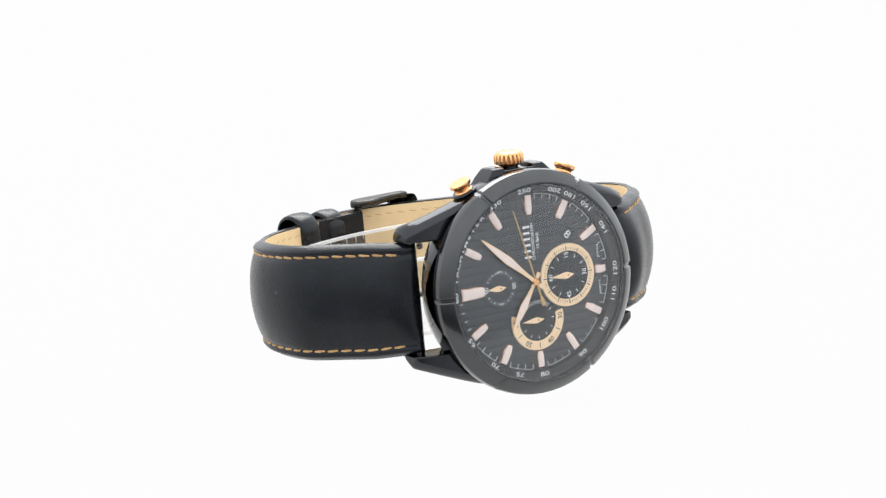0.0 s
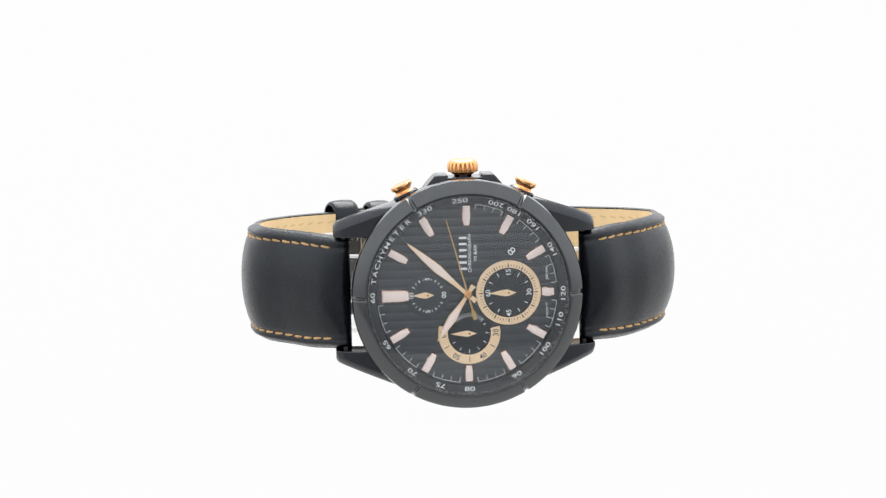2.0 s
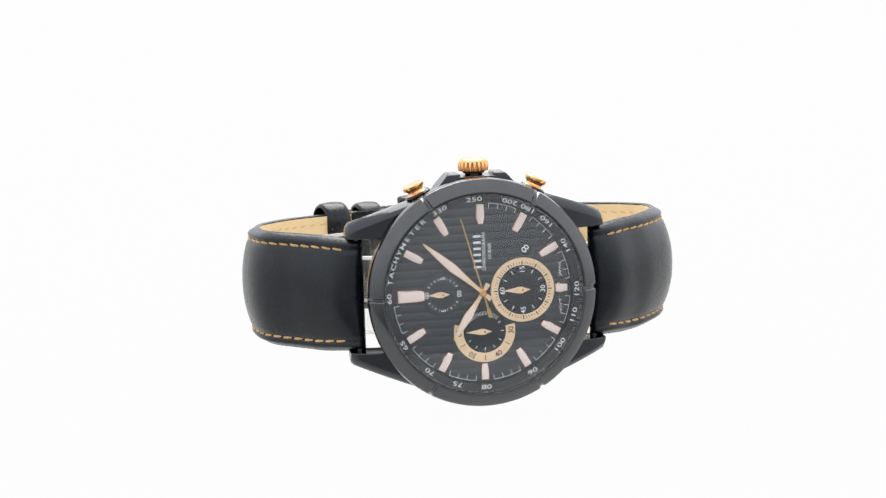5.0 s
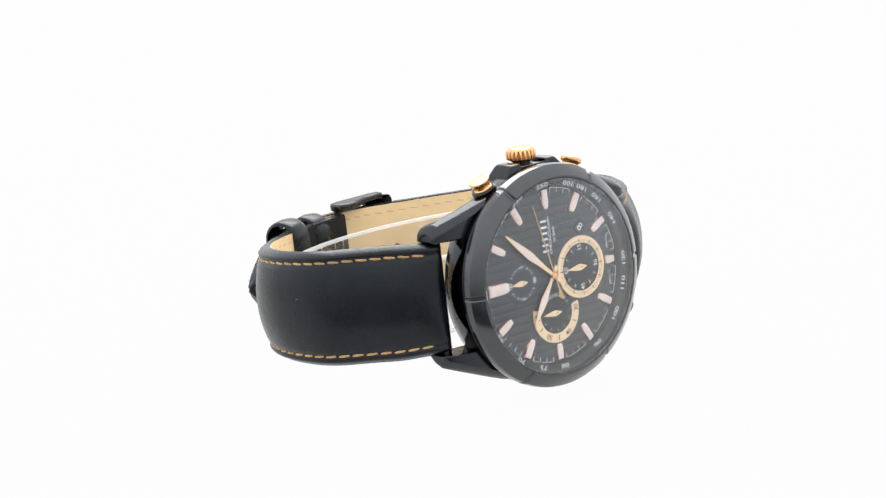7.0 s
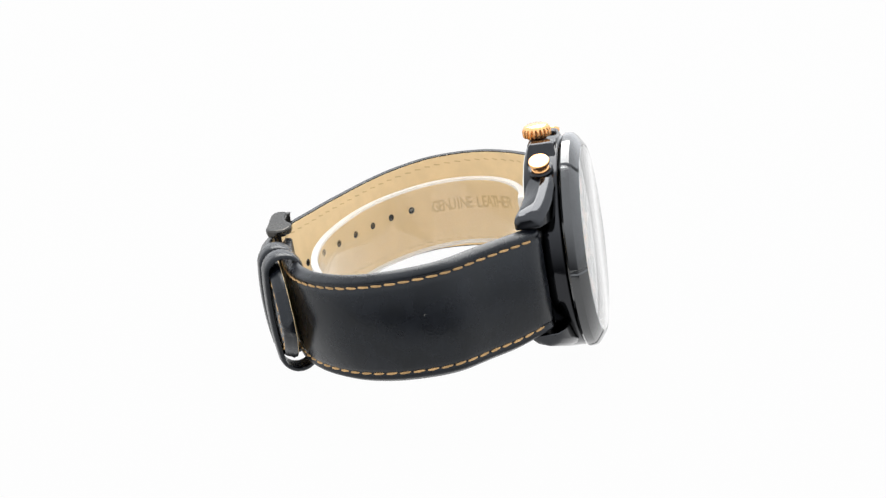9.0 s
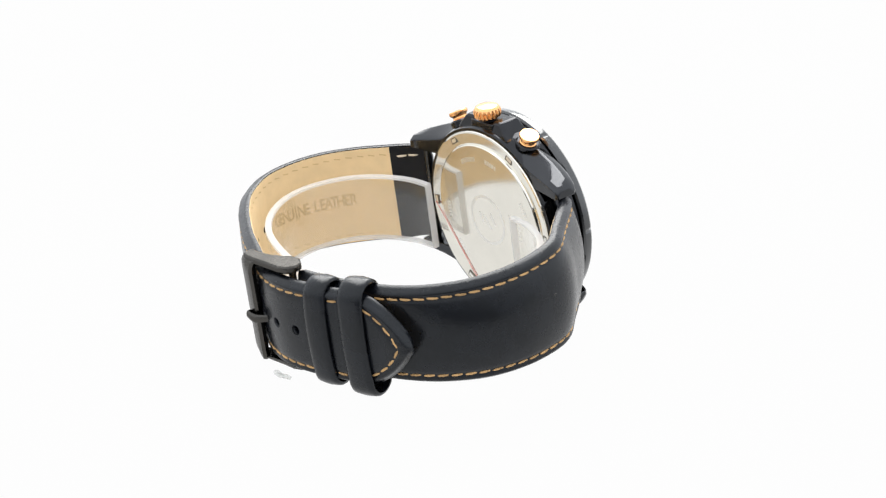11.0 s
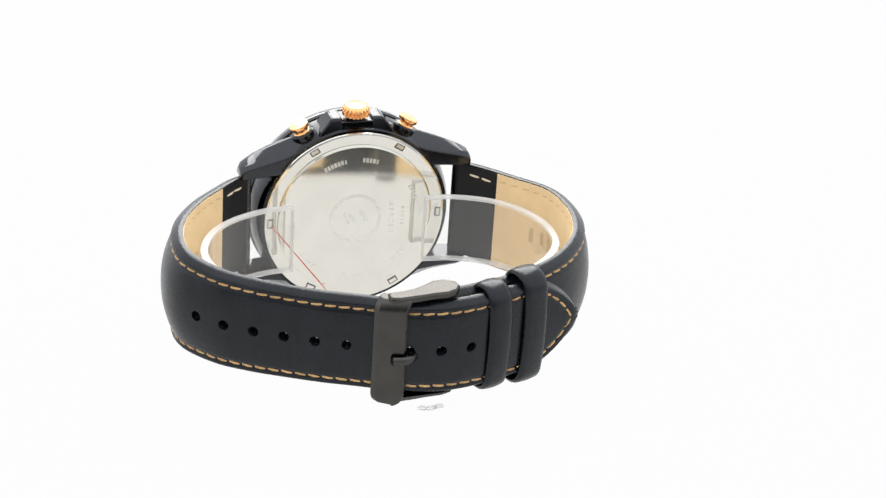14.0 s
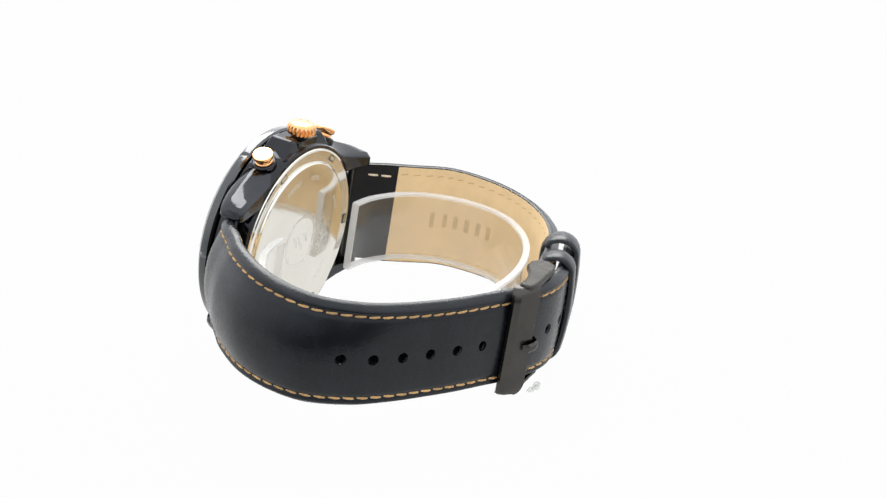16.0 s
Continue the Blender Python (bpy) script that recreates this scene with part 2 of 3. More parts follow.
class Path:
    """A smooth line in the watch's x-y plane, resampled evenly; side tells which way is outward."""

    def __init__(self, points, side, step=0.8):
        p = [Vector((*q, 0)) for q in points]
        p = [2 * p[0] - p[1]] + p + [2 * p[-1] - p[-2]]
        fine = []
        for i in range(1, len(p) - 2):
            for k in range(24):
                t = k / 24
                a, b, c, d = p[i - 1:i + 3]
                fine.append(0.5 * ((2 * b) + (c - a) * t + (2 * a - 5 * b + 4 * c - d) * t * t + (3 * b - a - 3 * c + d) * t ** 3))
        fine.append(p[-2])
        s = [0.0]
        for a, b in zip(fine, fine[1:]):
            s.append(s[-1] + (b - a).length)
        self.length, self.side = s[-1], side
        xs, ys = [q.x + lean(q.y) for q in fine], [q.y for q in fine]
        self.s, self.xs, self.ys = np.array(s), np.array(xs), np.array(ys)
        self.n = int(self.length / step)

    def at(self, s):
        y = float(np.interp(s, self.s, self.ys))
        return Vector((float(np.interp(s, self.s, self.xs)), y, sag(y)))

    def axes_at(self, s):
        t = (self.at(min(s + 0.7, self.length)) - self.at(max(s - 0.7, 0))).normalized()
        return self.at(s), t, Vector((t.y, -t.x, 0)) * self.side

    def point(self, s, z, off):
        p, t, n = self.axes_at(s)
        q = p + n * off
        q.z += z
        return q


def rows_between(a, b, step):
    n = max(2, int((b - a) / step))
    return [a + (b - a) * i / n for i in range(n + 1)]


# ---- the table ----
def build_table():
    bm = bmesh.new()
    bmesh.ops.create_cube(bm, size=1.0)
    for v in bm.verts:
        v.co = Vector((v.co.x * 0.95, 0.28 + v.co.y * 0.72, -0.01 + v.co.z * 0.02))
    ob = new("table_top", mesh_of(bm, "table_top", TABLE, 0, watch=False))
    tagged(ob, "seamless white acrylic table top, overexposed white put in as glow", "table top", kind="structure")


build_table()

# ---- the watch ----
watch = tagged(new("wristwatch"), "black and rose gold chronograph wristwatch, black leather strap buckled", "wristwatch")


def build_case():
    prof = [(19.2, 2.0), (21.2, 2.0), (21.5, 2.4), (21.55, 5.6), (21.0, 7.2), (20.6, 8.6), (20.3, 9.1), (19.4, 9.2), (19.3, 8.2),
            (17.0, 8.0), (17.0, 3.0), (19.2, 2.0)]
    case = part("case", lathe(prof, n=160), BLACK_STEEL, watch, "polished black plated steel case")
    for sx in (1, -1):
        for sz in (1, -1):
            bm = bmesh.new()
            rings = []
            for x, yf, yb, up, low, rear in ((9.0, 2.5, 8.6, 19.3, 19.3, 18.6), (12.0, 2.5, 8.8, 18.4, 18.5, 17.0), (15.0, 2.6, 9.0, 17.4, 17.4, 15.6),
                                             (18.5, 3.0, 9.4, 16.2, 16.0, 14.8), (21.5, 3.7, 9.9, 15.1, 14.8, 14.3), (23.2, 4.3, 10.2, 14.4, 14.1, 14.0),
                                             (24.4, 4.9, 10.3, 13.8, 13.6, 13.6), (25.0, 5.7, 10.0, 13.0, 13.0, 12.8)):
                zi, zo = 10.95, up if sz > 0 else low
                zr = min(rear - (0.0 if sz > 0 else 0.8), zo - 0.2)
                ring = [(yf, zi), (yf, zo - 1.5), (yf + 0.9, zo - 0.55), (yf + 0.4 * (yb - yf), zo), (yb - 0.9, zr), (yb, zr - 0.8), (yb, zi)]
                rings.append([Vector((sx * x, y, sz * z)) for y, z in ring])
            add_loft(bm, rings)
            part("lug", bm, LUG_STEEL, case, bevel=0.25)
    for sx in (1, -1):
        bm = bmesh.new()
        rings = []
        for z, x0, x1, yf, yb in ((19.0, 3.0, 8.3, 2.5, 8.6), (20.6, 3.0, 7.2, 2.6, 8.4), (22.1, 3.1, 5.9, 2.9, 8.0), (22.6, 3.2, 5.4, 3.3, 7.5)):
            rings.append([Vector((sx * x0, yf, z)), Vector((sx * x1, yf, z)), Vector((sx * x1, yb, z)), Vector((sx * x0, yb, z))])
        add_loft(bm, rings)
        part("crown_guard", bm, BLACK_STEEL, case, bevel=0.3)
    bm = bmesh.new()
    add_loft(bm, [[Vector((x, y, z)) for x, y in ((-3.6, 2.6), (3.6, 2.6), (3.6, 8.4), (-3.6, 8.4))] for z in (19.0, 22.0)])
    part("crown_seat", bm, BLACK_STEEL, case, bevel=0.2)
    for sx in (1, -1):
        bm = lathe([(0, -1.5), (2.5, -1.5), (2.5, 0.6), (2.2, 0.9), (1.75, 0.9), (1.75, 0.2), (0, 0.2)],
                   centre=(sx * 10.9, 5.4, 18.4), axis=(sx * 0.42, 0, 0.91), n=40)
        part("pusher_collar", bm, BLACK_STEEL, case)


def build_bezel():
    def notch(a, r, h):
        d = abs((math.degrees(a) + 30) % 60 - 30) * math.pi / 180 * 21
        if d < 0.5 and r > 19.4 and h < 1.2:
            h += 0.42 * (1 - smoothstep(0.22, 0.45, d))
            r -= 0.25 * (1 - smoothstep(0.22, 0.45, d)) if r > 21.2 else 0
        return r, h
    prof = [(19.15, 1.2), (19.08, -1.74), (19.2, -1.84), (19.5, -1.86), (19.75, -1.74), (21.2, -0.75), (21.75, -0.2), (21.95, 0.5), (21.95, 1.4), (21.6, 1.8), (20.0, 1.9),
            (19.15, 1.2)]
    part("bezel", lathe(prof, n=720, shape=notch), BEZEL_STEEL, watch, "black steel bezel with six cut notches", smooth=28)
    prof = [(18.72, 1.3), (18.72, -0.3), (19.0, -0.48), (19.06, -0.48), (19.06, 1.35), (18.72, 1.3)]
    ring = part("chapter_ring", lathe(prof, n=160), SUBDIAL, watch)
    bm = bmesh.new()
    for k in range(300):
        if (k * 7) % 11 < 8:
            add_box(bm, *polar(18.88, k * 1.2), 0.06 if k % 5 else 0.1, 0.16, k * 1.2, -0.46, -0.36)
    part("minute_ticks", bm, PRINT, ring, smooth=0)
    part("crystal", lathe([(0, -1.98), (18.8, -1.98), (19.05, -1.84), (19.05, -0.65), (0, -0.65)], n=128), CRYSTAL, watch, "clear flat mineral crystal")


FACE = 1.3


def on_flange(bm):
    """Lays flat lettering on the raised ring between dial and crystal."""
    for v in bm.verts:
        r = math.hypot(v.co.x, v.co.z)
        v.co.y = -0.14 - 0.143 * (r - 17.45)
    return bm


def build_dial():
    bm = bmesh.new()
    rows = []
    n = 460
    for i in range(n + 1):
        z = -18.6 + 37.2 * i / n
        w = math.sqrt(max(0.0, 18.6 ** 2 - z * z)) + 1e-4
        ph = (z / 1.62) % 1.0
        h = 0.1 * (1 - abs(math.cos(math.pi * ph)) ** 5)
        rows.append([bm.verts.new((sx * w, FACE - h, z)) for sx in (-1, 1)])
    for a, b in zip(rows, rows[1:]):
        bm.faces.new((a[0], a[1], b[1], b[0]))
    dial = part("dial", bm, DIAL, watch, "black dial with fine ribs", smooth=0)
    part("dial_plate", lathe([(0, FACE + 0.02), (18.7, FACE + 0.02), (18.7, 2.2), (0, 2.2)], n=96), SUBDIAL, dial)
    part("outer_track", lathe([(17.2, FACE), (17.45, -0.12), (18.71, -0.3), (18.71, FACE), (17.2, FACE)], n=128), SUBDIAL, dial)
    top = FACE - 0.215
    for text, a, inward in (("60", 180, 0), ("330", 116, 0), ("250", 94, 0), ("200", 72, 1), ("180", 60, 1), ("160", 46, 1), ("140", 27, 1),
                            ("120", -1, 1), ("110", -17, 1), ("100", -37, 1), ("90", -60, 1), ("80", -90, 1), ("75", -108, 0), ("70", -127, 0),
                            ("65", -150, 0)):
        bm = add_text(bmesh.new(), text, 0.84, *polar(18.06, a), a + 180 * inward, top, 1.7, 0.008)
        part("numeral", on_flange(bm), PRINT, dial, smooth=0)
    bm = bmesh.new()
    word = "TACHYMETER"
    for i, ch in enumerate(word):
        a = 170.0 - 42.0 * i / (len(word) - 1)
        add_text(bm, ch, 0.84, *polar(18.06, a), a, top, 1.5, 0.008)
    part("lettering", on_flange(bm), PRINT, dial, smooth=0)
    # minute tracks between the hours, from three round to twelve
    for h in range(3, 12):
        bm = bmesh.new()
        base = 180 - 30 * h
        add_lathe(bm, [(17.03, FACE - 0.23), (17.12, FACE - 0.23), (17.12, FACE - 0.15), (17.03, FACE - 0.15), (17.03, FACE - 0.23)],
                  arc=(radians(base - 24), radians(base - 6)), n=12)
        for k in range(1, 5):
            add_box(bm, *polar(16.6, base - 6 * k), 0.09, 0.95, base - 6 * k, FACE - 0.23, FACE - 0.15)
        part("minute_track", bm, PRINT, dial, smooth=0)
    # applied hour markers
    for h in range(12):
        a = 180 - 30 * h
        r0, r1, w0, w1 = 13.1, 17.0, 1.1, 1.6
        if h == 0:
            r0, r1, w0, w1 = 11.2, 16.3, 1.7, 2.4
        if h == 6:
            r0, r1, w0, w1 = 14.15, 16.5, 1.5, 1.55
        if h == 9:
            r0, r1, w0, w1 = 13.75, 16.9, 1.1, 1.5
        f = oriented(*polar((r0 + r1) / 2, a), a)
        ln = (r1 - r0) / 2
        wm = (w0 + w1) / 2 + 0.32
        def outline(k):
            return [f(-w0 / 2 * k, -ln * k), f(w0 / 2 * k, -ln * k), f(wm / 2 * k, -ln * 0.4 * k), f(w1 / 2 * k, ln * k),
                    f(-w1 / 2 * k, ln * k), f(-wm / 2 * k, -ln * 0.4 * k)]
        bm = bmesh.new()
        add_loft(bm, [[dial_place(*q, y) for q in outline(k)] for k, y in ((1.0, FACE), (1.0, FACE - 0.42), (0.86, FACE - 0.58))])
        marker = part("hour_marker", bm, ROSE_PINK, watch, "applied rose gold marker")
        def inner(k, m):
            return [f(-w0 / 2 * k, -ln * m), f(w0 / 2 * k, -ln * m), f(wm / 2 * k, -ln * 0.4 * m), f(w1 / 2 * k, ln * m),
                    f(-w1 / 2 * k, ln * m), f(-wm / 2 * k, -ln * 0.4 * m)]
        bm = bmesh.new()
        add_loft(bm, [[dial_place(*q, y) for q in inner(k, m)] for k, m, y in ((0.84, 0.95, FACE - 0.4), (0.84, 0.95, FACE - 0.6), (0.56, 0.88, FACE - 0.72))])
        part("lume", bm, LUME, marker, "pale inlay")
    # lettering beside the logo
    bm = bmesh.new()
    for i in range(6):
        z = 4.85 + i * 1.18
        add_box(bm, -0.75, z, 0.42, 1.45, 180, FACE - 0.24, FACE - 0.1)
    part("logo_bars", bm, PRINT, dial, "silver logo drawn as six plain bars", smooth=0)
    part("lettering", add_text(bmesh.new(), "CHRONOGRAPH", 0.66, 0.5, 7.8, 180, FACE - 0.225, 1.0, 0.004), PRINT, dial, smooth=0)
    part("lettering", add_text(bmesh.new(), "10 BAR", 0.66, 1.6, 7.8, 180, FACE - 0.225, 1.1, 0.006), PRINT, dial, smooth=0)
    part("lettering", add_text(bmesh.new(), "JAPAN", 0.5, 15.15, 3.6, 180, FACE - 0.225, 1.25, 0.0), PRINT, dial, smooth=0)
    part("lettering", add_text(bmesh.new(), "MOV'T", 0.5, 15.15, -3.6, 180, FACE - 0.225, 1.35, 0.0), PRINT, dial, smooth=0)
    # date opening
    bm = bmesh.new()
    f = oriented(8.5, 7.95, 45)
    def rect(w, h):
        return [f(-w, -h), f(w, -h), f(w, h), f(-w, h)]
    add_loft(bm, [[dial_place(*q, y) for q in rect(w, h)] for w, h, y in ((1.05, 1.3, FACE - 0.1), (1.05, 1.3, FACE - 0.3), (0.92, 1.15, FACE - 0.3), (0.88, 1.1, FACE - 0.2))], close=False)
    date = part("date_window", bm, SUBDIAL, watch, smooth=0)
    bm = bmesh.new()
    bm.faces.new([bm.verts.new(dial_place(*q, FACE - 0.215)) for q in rect(0.9, 1.12)])
    part("date_disc", bm, SUBDIAL, date, smooth=0)
    part("numeral", add_text(bmesh.new(), "8", 1.5, 8.5, 7.95, 45, FACE - 0.24, 1.25, -0.004), PRINT, date, smooth=0)
    return dial


def subhand(dial, x, z, length, tail, width):
    outline = [(x - length, z), (x - 0.9, z + width), (x - 0.2, z + width * 1.05), (x + tail, z), (x - 0.2, z - width * 1.05), (x - 0.9, z - width)]
    bm = add_prism(bmesh.new(), outline, dial_place, FACE - 0.5, FACE - 0.38)
    hand = part("small_hand", bm, ROSE_SATIN, dial, "pale rose gold hand")
    part("pivot", lathe([(0, FACE - 0.56), (0.2, FACE - 0.56), (0.2, FACE - 0.15), (0, FACE - 0.15)], centre=(x, 0, z), n=16), ROSE, dial)


def flat_ring(r0, r1, y0, y1, bev=0.1):
    return [(r0, y1), (r0, y0 + bev), (r0 + bev, y0), (r1 - bev, y0), (r1, y0 + bev), (r1, y1), (r0, y1)]


def build_subdials(dial):
    up = FACE - 0.23
    # twelve side: small dial without a ring
    sub = part("subdial", lathe([(0, FACE - 0.21), (3.5, FACE - 0.21), (4.3, FACE - 0.07), (4.3, FACE), (0, FACE)], centre=(-7.6, 0, 0), n=64), DIAL, watch)
    bm = bmesh.new()
    for k in range(24):
        a = k * 15
        if k % 12 in (0, 1, 11) or (k - 6) % 12 == 0:
            continue
        x, z = polar(3.05, a)
        add_box(bm, -7.6 + x, z, 0.09 if k % 2 else 0.15, 0.5, a, up, FACE - 0.15)
    for text, x, z in (("00", -10.7, 0), ("00", -4.5, 0), ("5", -7.6, 3.1), ("5", -7.6, -3.1)):
        add_text(bm, text, 0.85, x, z, 180, up, 1.0, 0.01)
    part("scale", bm, PRINT, sub, smooth=0)
    subhand(sub, -7.6, 0, 2.9, 1.3, 0.55)
    # six side: full gold ring
    sub = part("subdial", lathe([(0, FACE - 0.21), (5.2, FACE - 0.21), (5.2, FACE), (0, FACE)], centre=(7.8, 0, 0), n=64), SUBDIAL, watch)
    ring = part("ring", lathe(flat_ring(4.75, 6.2, FACE - 0.34, FACE), centre=(7.8, 0, 0), n=96), ROSE_SATIN, sub, "rose gold ring")
    bm, dk = bmesh.new(), bmesh.new()
    for k in range(60):
        x, z = polar(5.25, k * 6)
        add_box(dk, 7.8 + x, z, 0.2 if k % 5 == 0 else 0.09, 0.72 if k % 5 == 0 else 0.45, k * 6, FACE - 0.36, FACE - 0.3)
    for k in range(12):
        if k % 3:
            x, z = polar(3.9, k * 30)
            add_box(bm, 7.8 + x, z, 0.14, 0.75, k * 30, up, FACE - 0.15)
    for text, x, z in (("60", 3.85, 0), ("15", 7.8, 3.9), ("30", 11.7, 0), ("45", 7.8, -3.9)):
        add_text(bm, text, 0.92, x, z, 180, up, 1.05, 0.008)
    part("scale", dk, DARK_PRINT, sub, smooth=0)
    part("scale", bm, PRINT, sub, smooth=0)
    subhand(sub, 7.8, 0, 3.9, 1.5, 0.62)
    # nine side: open gold crescent
    c = (0.2, 0, -7.6)
    sub = part("subdial", lathe([(0, FACE - 0.21), (4.4, FACE - 0.21), (4.4, FACE), (0, FACE)], centre=c, n=64), SUBDIAL, watch)
    part("ring", lathe(flat_ring(4.1, 5.95, FACE - 0.3, FACE), centre=c, arc=(radians(-196), radians(12)), n=72), ROSE_SATIN, sub, "rose gold crescent")
    dk, bm = bmesh.new(), bmesh.new()
    for a in (-30, -90, -150):
        x, z = polar(5.0, a)
        add_box(dk, c[0] + x, c[2] + z, 0.12, 1.1, a, FACE - 0.33, FACE - 0.28)
    for text, a, upw in (("30", 0, 180), ("40", -60, 120), ("50", -120, -120), ("60", 180, 180)):
        x, z = polar(5.05, a)
        add_text(dk, text, 1.0, c[0] + x, c[2] + z, upw, FACE - 0.34, 1.0, 0.006)
    for a in range(-150, 31, 30):
        x, z = polar(3.4, a)
        add_box(bm, c[0] + x, c[2] + z, 0.12, 0.6, a, FACE - 0.24, FACE - 0.15)
    for k in range(21):
        a = 45 + k * 4.6
        x, z = polar(3.55, a)
        add_box(bm, c[0] + x, c[2] + z, 0.07, 0.75, a, FACE - 0.24, FACE - 0.15)
    part("scale", dk, DARK_PRINT, sub, smooth=0)
    part("scale", bm, PRINT, sub, smooth=0)
    subhand(sub, c[0], c[2], 3.6, 1.4, 0.55)


def hand(name, tip, width, level, tail, label):
    length, ang = math.hypot(*tip), math.degrees(math.atan2(tip[1], tip[0]))
    f = oriented(0, 0, ang)
    half = [(0.42, 0.0), (0.34, length * 0.12), (width * 0.62, length * 0.3), (width, length * 0.5), (width * 0.72, length * 0.72), (width * 0.32, length * 0.93), (0.06, length)]
    back = [(0.36, -tail * 0.35), (0.5, -tail)]
    pts = [f(w, v) for w, v in half] + [f(-w, v) for w, v in half[::-1]] + [f(-w, v) for w, v in back] + [f(w, v) for w, v in back[::-1]]
    ob = part(name, add_prism(bmesh.new(), pts, dial_place, level - 0.13, level), ROSE_SATIN, watch, label, bevel=0.05)
    half = [(0.10, length * 0.26), (width * 0.45, length * 0.34), (width * 0.72, length * 0.5), (width * 0.46, length * 0.72), (0.05, length * 0.9)]
    pts = [f(w, v) for w, v in half] + [f(-w, v) for w, v in half[::-1]]
    part("lume", add_prism(bmesh.new(), pts, dial_place, level - 0.17, level - 0.1), LUME, ob, "pale lume inlay", bevel=0.03)


def build_hands():
    hand("hour_hand", (-5.95, -8.85), 0.85, 0.62, 2.0, "rose gold hour hand with pale inlay")
    hand("minute_hand", (-11.3, 10.1), 0.85, 0.35, 2.0, "rose gold minute hand with pale inlay")
    ang = math.degrees(math.atan2(14.4, -3.9))
    f = oriented(0, 0, ang)
    pts = [f(*q) for q in ((0.16, 0), (0.09, 14.9), (-0.09, 14.9), (-0.16, 0), (-0.18, -3.0), (-0.42, -3.6), (-0.34, -5.0), (0.34, -5.0), (0.42, -3.6), (0.18, -3.0))]
    sec = part("second_hand", add_prism(bmesh.new(), pts, dial_place, 0.0, 0.1), DULL_GOLD, watch, "thin dull gold chronograph hand")
    part("hub", lathe([(0, -0.12), (0.55, -0.12), (0.75, 0.05), (0.75, 0.9), (0, 0.9)], n=32), ROSE, sec)


def build_crown():
    def knurl(a, r, h):
        if r > 2.6 and 0.45 < h < 2.3:
            r += 0.2 * (1 - smoothstep(1.8, 2.28, h)) * math.copysign(1, math.sin(a * 20)) * (abs(math.sin(a * 20)) ** 0.4)
        return r, h
    prof = [(0, 0.0), (2.0, 0.0), (2.2, 0.3), (2.65, 0.5), (2.75, 1.1), (2.75, 1.8), (2.72, 2.05), (2.68, 2.25), (2.45, 2.6), (1.9, 2.85), (0, 2.95)]
    crown = part("crown", lathe(prof, centre=(0, 6.5, 22.3), axis=(0, 0, 1), n=364, shape=knurl), ROSE, watch, "knurled rose gold crown", smooth=40)
    part("stem", lathe([(0, 0), (1.7, 0), (1.7, 1.5), (0, 1.5)], centre=(0, 6.5, 21.0), axis=(0, 0, 1), n=32), BLACK_STEEL, crown)
    for sx in (1, -1):
        prof = [(0, 0), (1.75, 0), (1.78, 1.3), (1.6, 1.5), (1.55, 1.8), (1.7, 2.05), (2.0, 2.3), (2.08, 2.45), (2.08, 2.95), (1.95, 3.12), (0, 3.2)]
        part("pusher", lathe(prof, centre=(sx * 10.75, 5.4, 18.05), axis=(sx * 0.42, 0, 0.91), n=48), ROSE, watch, "round rose gold pusher")


def build_back():
    prof = [(0, 9.9), (4, 9.885), (8, 9.84), (11, 9.785), (14, 9.715), (16.5, 9.64), (16.7, 9.55), (16.85, 9.2), (17.0, 9.15), (19.25, 9.5), (19.6, 9.4), (19.75, 9.1), (19.75, 8.3), (0, 8.3)]

    back = part("case_back", lathe(prof, n=192), STEEL, watch, "mirror polished steel case back", smooth=8)
    for k in range(6):
        a = 60 * k
        # slightly proud boxes; the dark edge colour stands in for shade in a recess
        slot = part("slot", add_box(bmesh.new(), *polar(18.35, a), 2.1, 1.25, a, 9.2, 9.46), SLOT_EDGE, back, "small case key slot, recess shade put in as dark edge", smooth=0)
        part("floor", add_box(bmesh.new(), *polar(18.4, a), 1.6, 0.8, a, 9.25, 9.475), STEEL_MARK, slot, smooth=0)
    ring = lathe([(5.0, 9.8), (5.7, 9.8), (5.7, 9.895), (5.0, 9.9), (5.0, 9.8)], n=96)
    emblem = part("emblem_ring", ring, STEEL_MARK, back, "faint matt emblem of a ring and wave bars")
    for x, z, w, turn in ((-1.8, 0.6, 3.0, 60), (0.2, -0.4, 3.8, 52), (2.0, 0.2, 2.8, 66)):
        part("wave_bar", add_box(bmesh.new(), x, z, 0.8, w, turn, 9.8, 9.91), STEEL_MARK, emblem, smooth=0)
    rnd = random.Random(5)
    bars = []
    for a0, count in ((60, 7), (96, 5), (150, 5), (215, 6), (262, 6), (310, 6), (350, 5)):
        for k in range(count):
            a = a0 + k * 3.2
            bars.append((*polar(13.6, a), rnd.uniform(0.35, 0.62), 1.0, a))
    bars += [(-7.9, -3.6 + k * 1.3, 0.75, 1.2, 180) for k in range(6)] + [(-10.4, -2.0 + k * 0.95, 0.5, 0.8, 180) for k in range(5)]
    for bar in bars:
        part("etched_bar", add_box(bmesh.new(), *bar, 9.68, 9.745 if math.hypot(bar[0], bar[1]) > 12 else 9.845), STEEL_MARK, back, smooth=0)
    f0, f1 = Vector((18.2, 0, -0.4)), Vector((5.8, 0, -16.7))
    d = (f1 - f0).normalized()
    nrm = Vector((-d.z, 0, d.x)) * 0.1
    bm = bmesh.new()
    add_prism(bm, [((f0 + nrm).x, (f0 + nrm).z), ((f1 + nrm).x, (f1 + nrm).z), ((f1 - nrm).x, (f1 - nrm).z), ((f0 - nrm).x, (f0 - nrm).z)], dial_place, 9.79, 9.84)
    part("film_line", bm, RED, back, "thin red line of the protective film", smooth=0)


